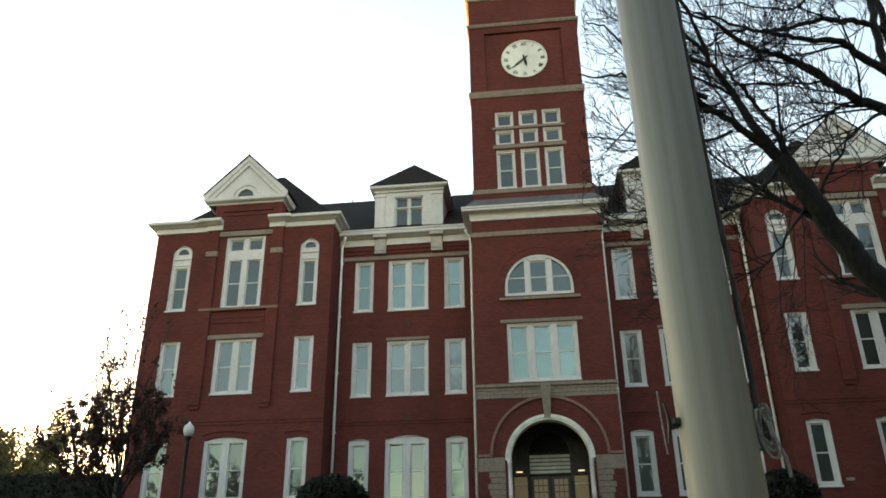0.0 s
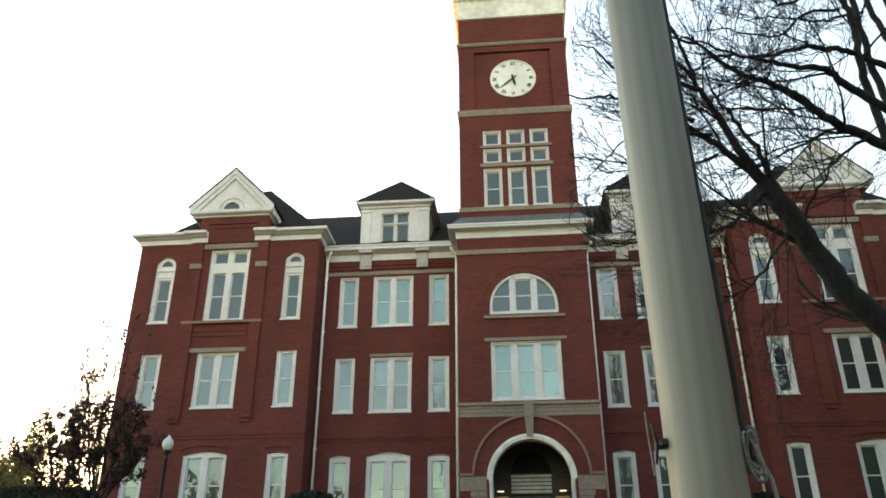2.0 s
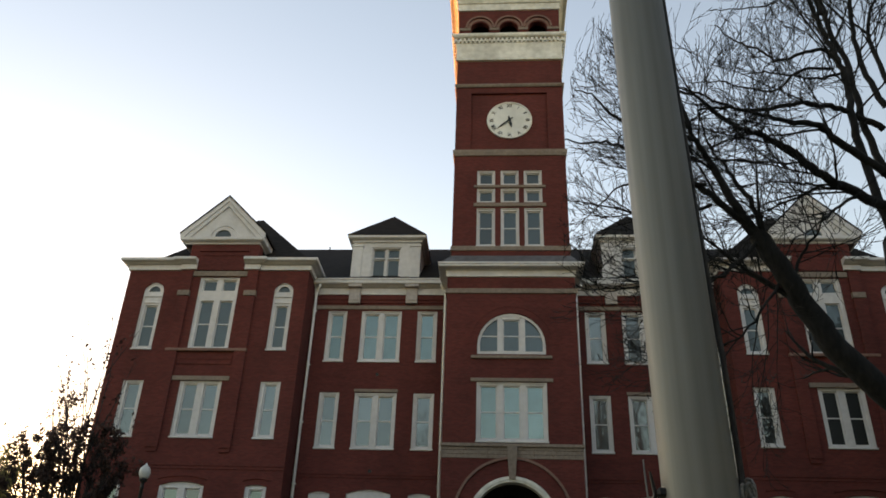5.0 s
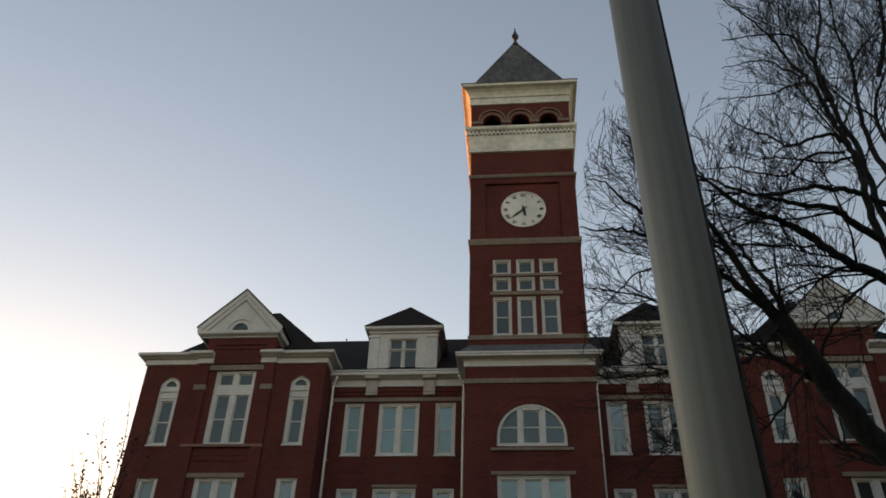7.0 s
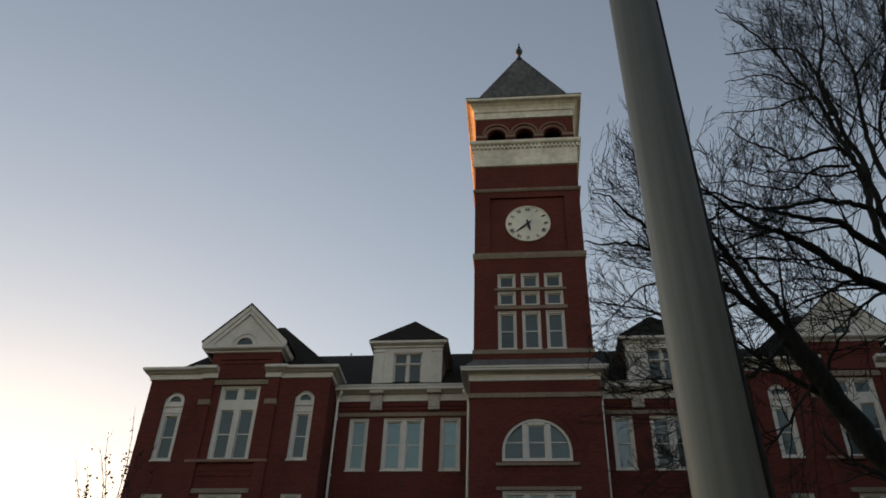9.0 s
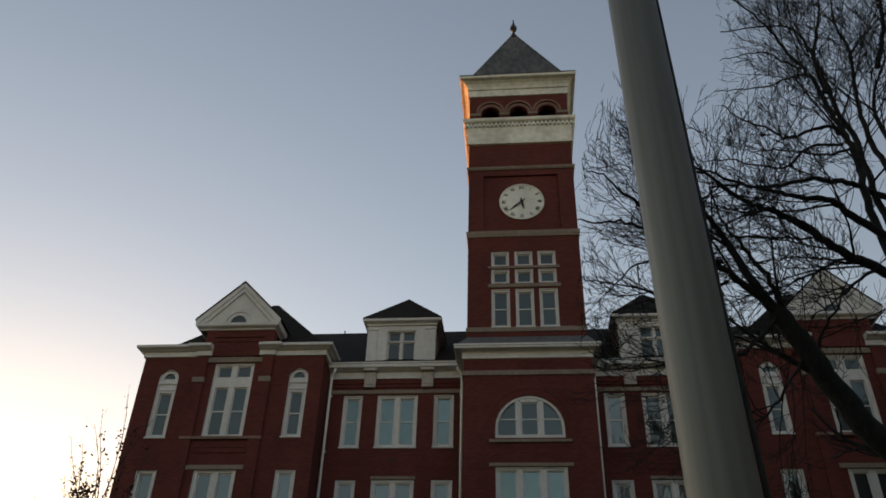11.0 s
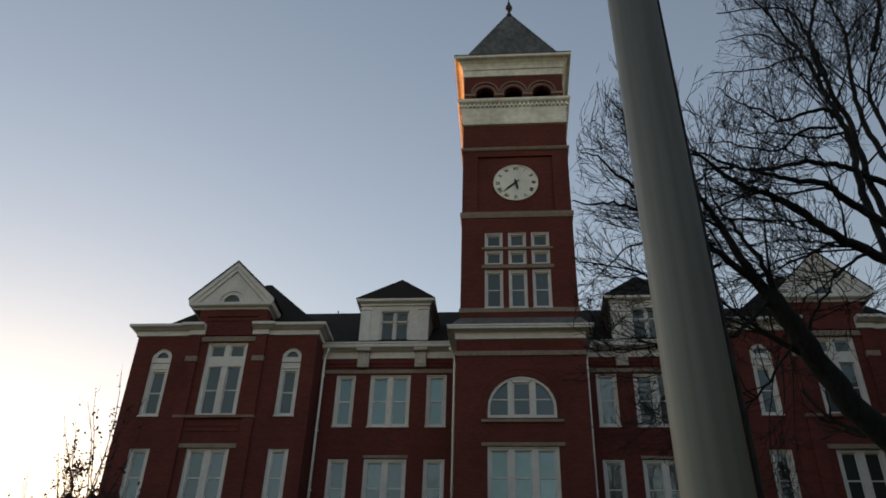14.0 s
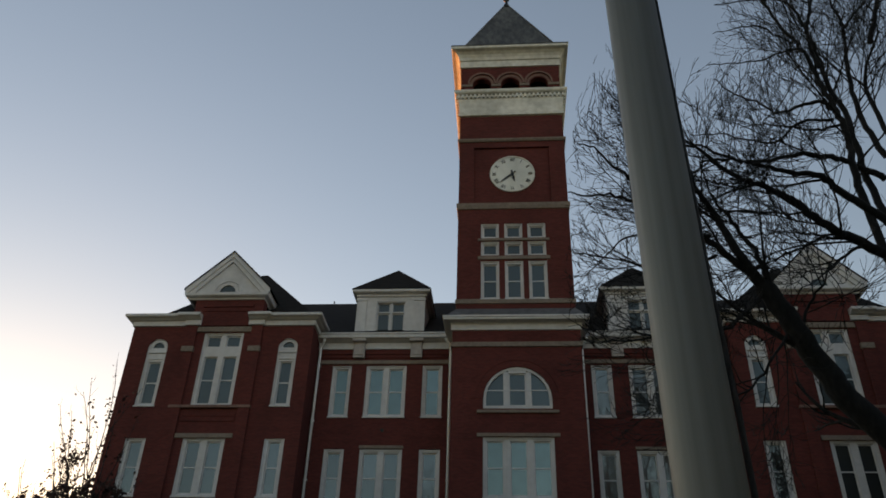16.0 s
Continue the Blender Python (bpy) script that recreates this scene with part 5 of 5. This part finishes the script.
while len(spots) < 8000:
    u, w, t = rng.uniform(-1, 1), rng.uniform(-1, 1), rng.random()
    reach = (0.35 + 0.65 * math.sin(math.pi * (0.25 + 0.6 * (1 - t)))) * (1 - t ** 4)
    r = math.hypot(u, w)
    if 0.55 * reach < r < reach * (1 + 0.25 * noise.noise(Vector((u * 3, w * 3, t * 9)))) and noise.noise(Vector((u * 4, w * 4, t * 13))) > 0.02:
        spots.append(Vector((u * 5.0, w * 5.0, 1.5 + t * 16.5)))
mesh_part(ever, "crown", leaf_mesh("evergreen_crown", rng, spots, 0.30, 0.5), EVERGREEN)
bm = bmesh.new()
tube(bm, [(0, 0, -0.4), (0, 0, 4.0), (0.1, 0, 12.0), (0.1, 0, 17.0)], [0.42, 0.34, 0.18, 0.04], 10)
part("trunk", bm, BARK, ever)
for x, y, s in ((33, -22, 1.5), (40, -24, 1.4), (25, -14, 1.2), (38, -32, 1.6), (36, -12, 1.4), (25, -22, 1.45), (22, -8.5, 1.1), (15, -47, 0.85), (26, -56, 1.0), (44, -46, 1.5),
                (-62, -58, 1.1), (-52, -66, 1.0), (-43, -62, 1.15), (-33, -67, 0.95), (-24, -63, 1.05), (-14, -70, 1.0), (-5, -66, 1.1), (5, -71, 1.0), (14, -65, 1.1), (24, -70, 1.15), (34, -62, 1.2), (45, -60, 1.2)):
    copy = copy_thing(ever, pose(x, y, ground_z(x, y), 0, 0, rng.uniform(0, 360)))
    copy.scale = (s, s, s)


# clipped evergreens before the hall
def bush(x, y, wide, high, seed, label):
    rng = random.Random(seed)
    g = ground_z(x, y)
    ob = tagged(empty("evergreen_bush", (x, y, g)), label, "bush", "evergreens before the hall")
    spots = []
    while len(spots) < 14000:
        u, w, t = rng.uniform(-1, 1), rng.uniform(-1, 1), rng.uniform(-1, 1)
        r = u * u + w * w + t * t
        if r > 1 or r < 0.5:
            continue
        k = 1 + 0.10 * noise.noise(Vector((u * 2.2 + seed, w * 2.2, t * 2.2))) + 0.05 * noise.noise(Vector((u * 6, w * 6 + seed, t * 6)))
        spots.append(Vector((u * wide / 2 * k, w * wide / 2 * k, high * 0.52 + t * high * 0.5 * k)))
    mesh_part(ob, "foliage", leaf_mesh("foliage", rng, spots, 0.075, 0.45), EVERGREEN)
    bm = bmesh.new()
    bmesh.ops.create_icosphere(bm, subdivisions=4, radius=1.0)
    for v in bm.verts:
        c = v.co * (1 + 0.06 * noise.noise(v.co * 3 + Vector((seed, 0, 0))))
        v.co = Vector((c.x * wide * 0.43, c.y * wide * 0.43, high * 0.52 + c.z * high * 0.44))
    part("inner_mass", bm, EVERGREEN, ob)
    bm = bmesh.new()
    tube(bm, [(0, 0, -0.2), (0, 0, 0.5)], [0.09, 0.07], 8)
    part("stem", bm, BARK, ob)
    return ob


BY = -10.0
bush(-7.25, BY, 2.35, 5.64 - ground_z(-7.25, BY), 3, "dense dark rounded evergreen bush before the brick wall")
bush(6.9, BY, 1.8, 5.40 - ground_z(6.9, BY), 8, "dense dark rounded evergreen bush before the brick wall")

# clipped hedge at the west side
rng = random.Random(41)
HX0, HX1, HY = -38.0, -17.9, -4.5
HG = ground_z(-26, HY)
hedge = tagged(empty("hedge", (-28, HY, HG)), "tall dark clipped hedge beside the hall", "hedge")
spots = []
top = 6.70 - HG
for i in range(26000):
    x, y, z = rng.uniform(HX0, HX1) + 28, rng.uniform(-0.9, 0.9), rng.uniform(0, top)
    f = rng.randrange(3) if i % 12 else 3
    if f == 3:
        x = HX1 + 28 + rng.gauss(0, 0.07)
    elif f == 0:
        z = top + rng.gauss(0, 0.06)
    elif f == 1:
        y = -0.9 + rng.gauss(0, 0.06)
    else:
        z = top - abs(rng.gauss(0, 0.25))
    spots.append(Vector((x, y, z)))
mesh_part(hedge, "foliage", leaf_mesh("hedge_leaves", rng, spots, 0.085, 0.5), EVERGREEN)
bm = bmesh.new()
box(bm, HX0 + 28, HX1 + 27.9, -0.85, 0.85, -0.6, top - 0.05)
part("inner_mass", bm, EVERGREEN, hedge)

# ---- street lamp on the lawn ----
LX, LY = -11.78, -11.3
LG = ground_z(LX, LY)
lamp = tagged(empty("street_lamp", (LX, LY, LG)), "black post lamp with a white acorn globe", "lamp")
LT = 6.82 - LG
bm = bmesh.new()
lathe(bm, [(0.16, -0.1), (0.16, 0.10), (0.12, 0.15), (0.10, 0.24), (0.07, 0.30), (0.06, 0.5), (0.055, LT - 0.3), (0.075, LT - 0.27), (0.055, LT - 0.22), (0.06, LT - 0.12), (0.13, LT - 0.05), (0.13, LT)], 0, 0, 18)
smooth(part("post", bm, BLACK, lamp))
bm = bmesh.new()
lathe(bm, [(0.10, LT), (0.14, LT + 0.05), (0.172, LT + 0.15), (0.176, LT + 0.22), (0.155, LT + 0.31), (0.095, LT + 0.38), (0.045, LT + 0.43), (0.026, LT + 0.47), (0.005, LT + 0.5)], 0, 0, 24)
smooth(part("globe", bm, plain("frosted_globe", (0.52, 0.52, 0.49), (0.60, 0.60, 0.57), 5, 0.35, bump=0, stain=0.05), lamp, "white frosted acorn globe"))

# ---- halyard, cleat and coil on the flagpole ----
def offset(z, dx, dy=0.0):
    x, y, z = at_pole(z)
    return (x + dx, y + dy, z)


rng = random.Random(2)
bm = bmesh.new()
line = [offset(2.02 + 0.43 * i, pole_r(2.02 + 0.43 * i) + 0.010 + (0.010 if i < 2 else 0.0), 0.015) for i in range(34)]
tube(bm, line, [0.009] * len(line), 8)
pole_part("halyard", bm, plain("weathered_cord", (0.035, 0.033, 0.031), (0.085, 0.08, 0.075), 40, 0.85, bump=0.4, stretch=(1, 1, 0.4)), "dark halyard running up the pole")
bm = bmesh.new()
line = [offset(z, -pole_r(z) - 0.035 + 0.012 * math.sin(z * 5), -0.02) for z in (1.97, 2.0, 2.04, 2.08, 2.11, 2.14)]
tube(bm, line, [0.0022] * 6, 6)
pole_part("rope_end", bm, ROPE)
bm = bmesh.new()
c = at_pole(2.06)
bevel_box(bm, c[0] - pole_r(2.06) - 0.018, c[0] - pole_r(2.06) + 0.02, c[1] - 0.03, c[1] + 0.01, 2.042, 2.066, 0.006)
tube(bm, [offset(2.00, -pole_r(2.0) - 0.03, -0.01), offset(2.055, -pole_r(2.0) - 0.022, -0.01), offset(2.11, -pole_r(2.0) - 0.03, -0.01)], [0.0035, 0.006, 0.0035], 8)
pole_part("cleat", bm, BLACK, "dark metal cleat")
for k in range(8):
    bm = bmesh.new()
    w, h = rng.uniform(0.007, 0.018), rng.uniform(0.040, 0.066)
    zc = 2.035 + rng.uniform(-0.025, 0.02)
    xo = pole_r(2.0) + 0.026 + rng.uniform(-0.008, 0.008)
    tilt = rng.uniform(-0.25, 0.3)
    loop = []
    for i in range(17):
        a = 2 * math.pi * i / 16
        u, w2 = w * math.cos(a), h * math.sin(a)
        loop.append(offset(zc + w2, xo + u - tilt * w2, -0.03 + 0.012 * k + 0.012 * math.sin(a * 2 + k)))
    tube(bm, loop, [0.0048] * 17, 6, cap=False)
    smooth(pole_part("rope_loop", bm, ROPE))
bm = bmesh.new()
tube(bm, [offset(2.02, pole_r(2.0) + 0.03, -0.03), offset(1.95, pole_r(2.0) + 0.055, -0.035), offset(1.90, pole_r(2.0) + 0.06, -0.03)], [0.0055] * 3, 6)
pole_part("rope_tail", bm, ROPE)
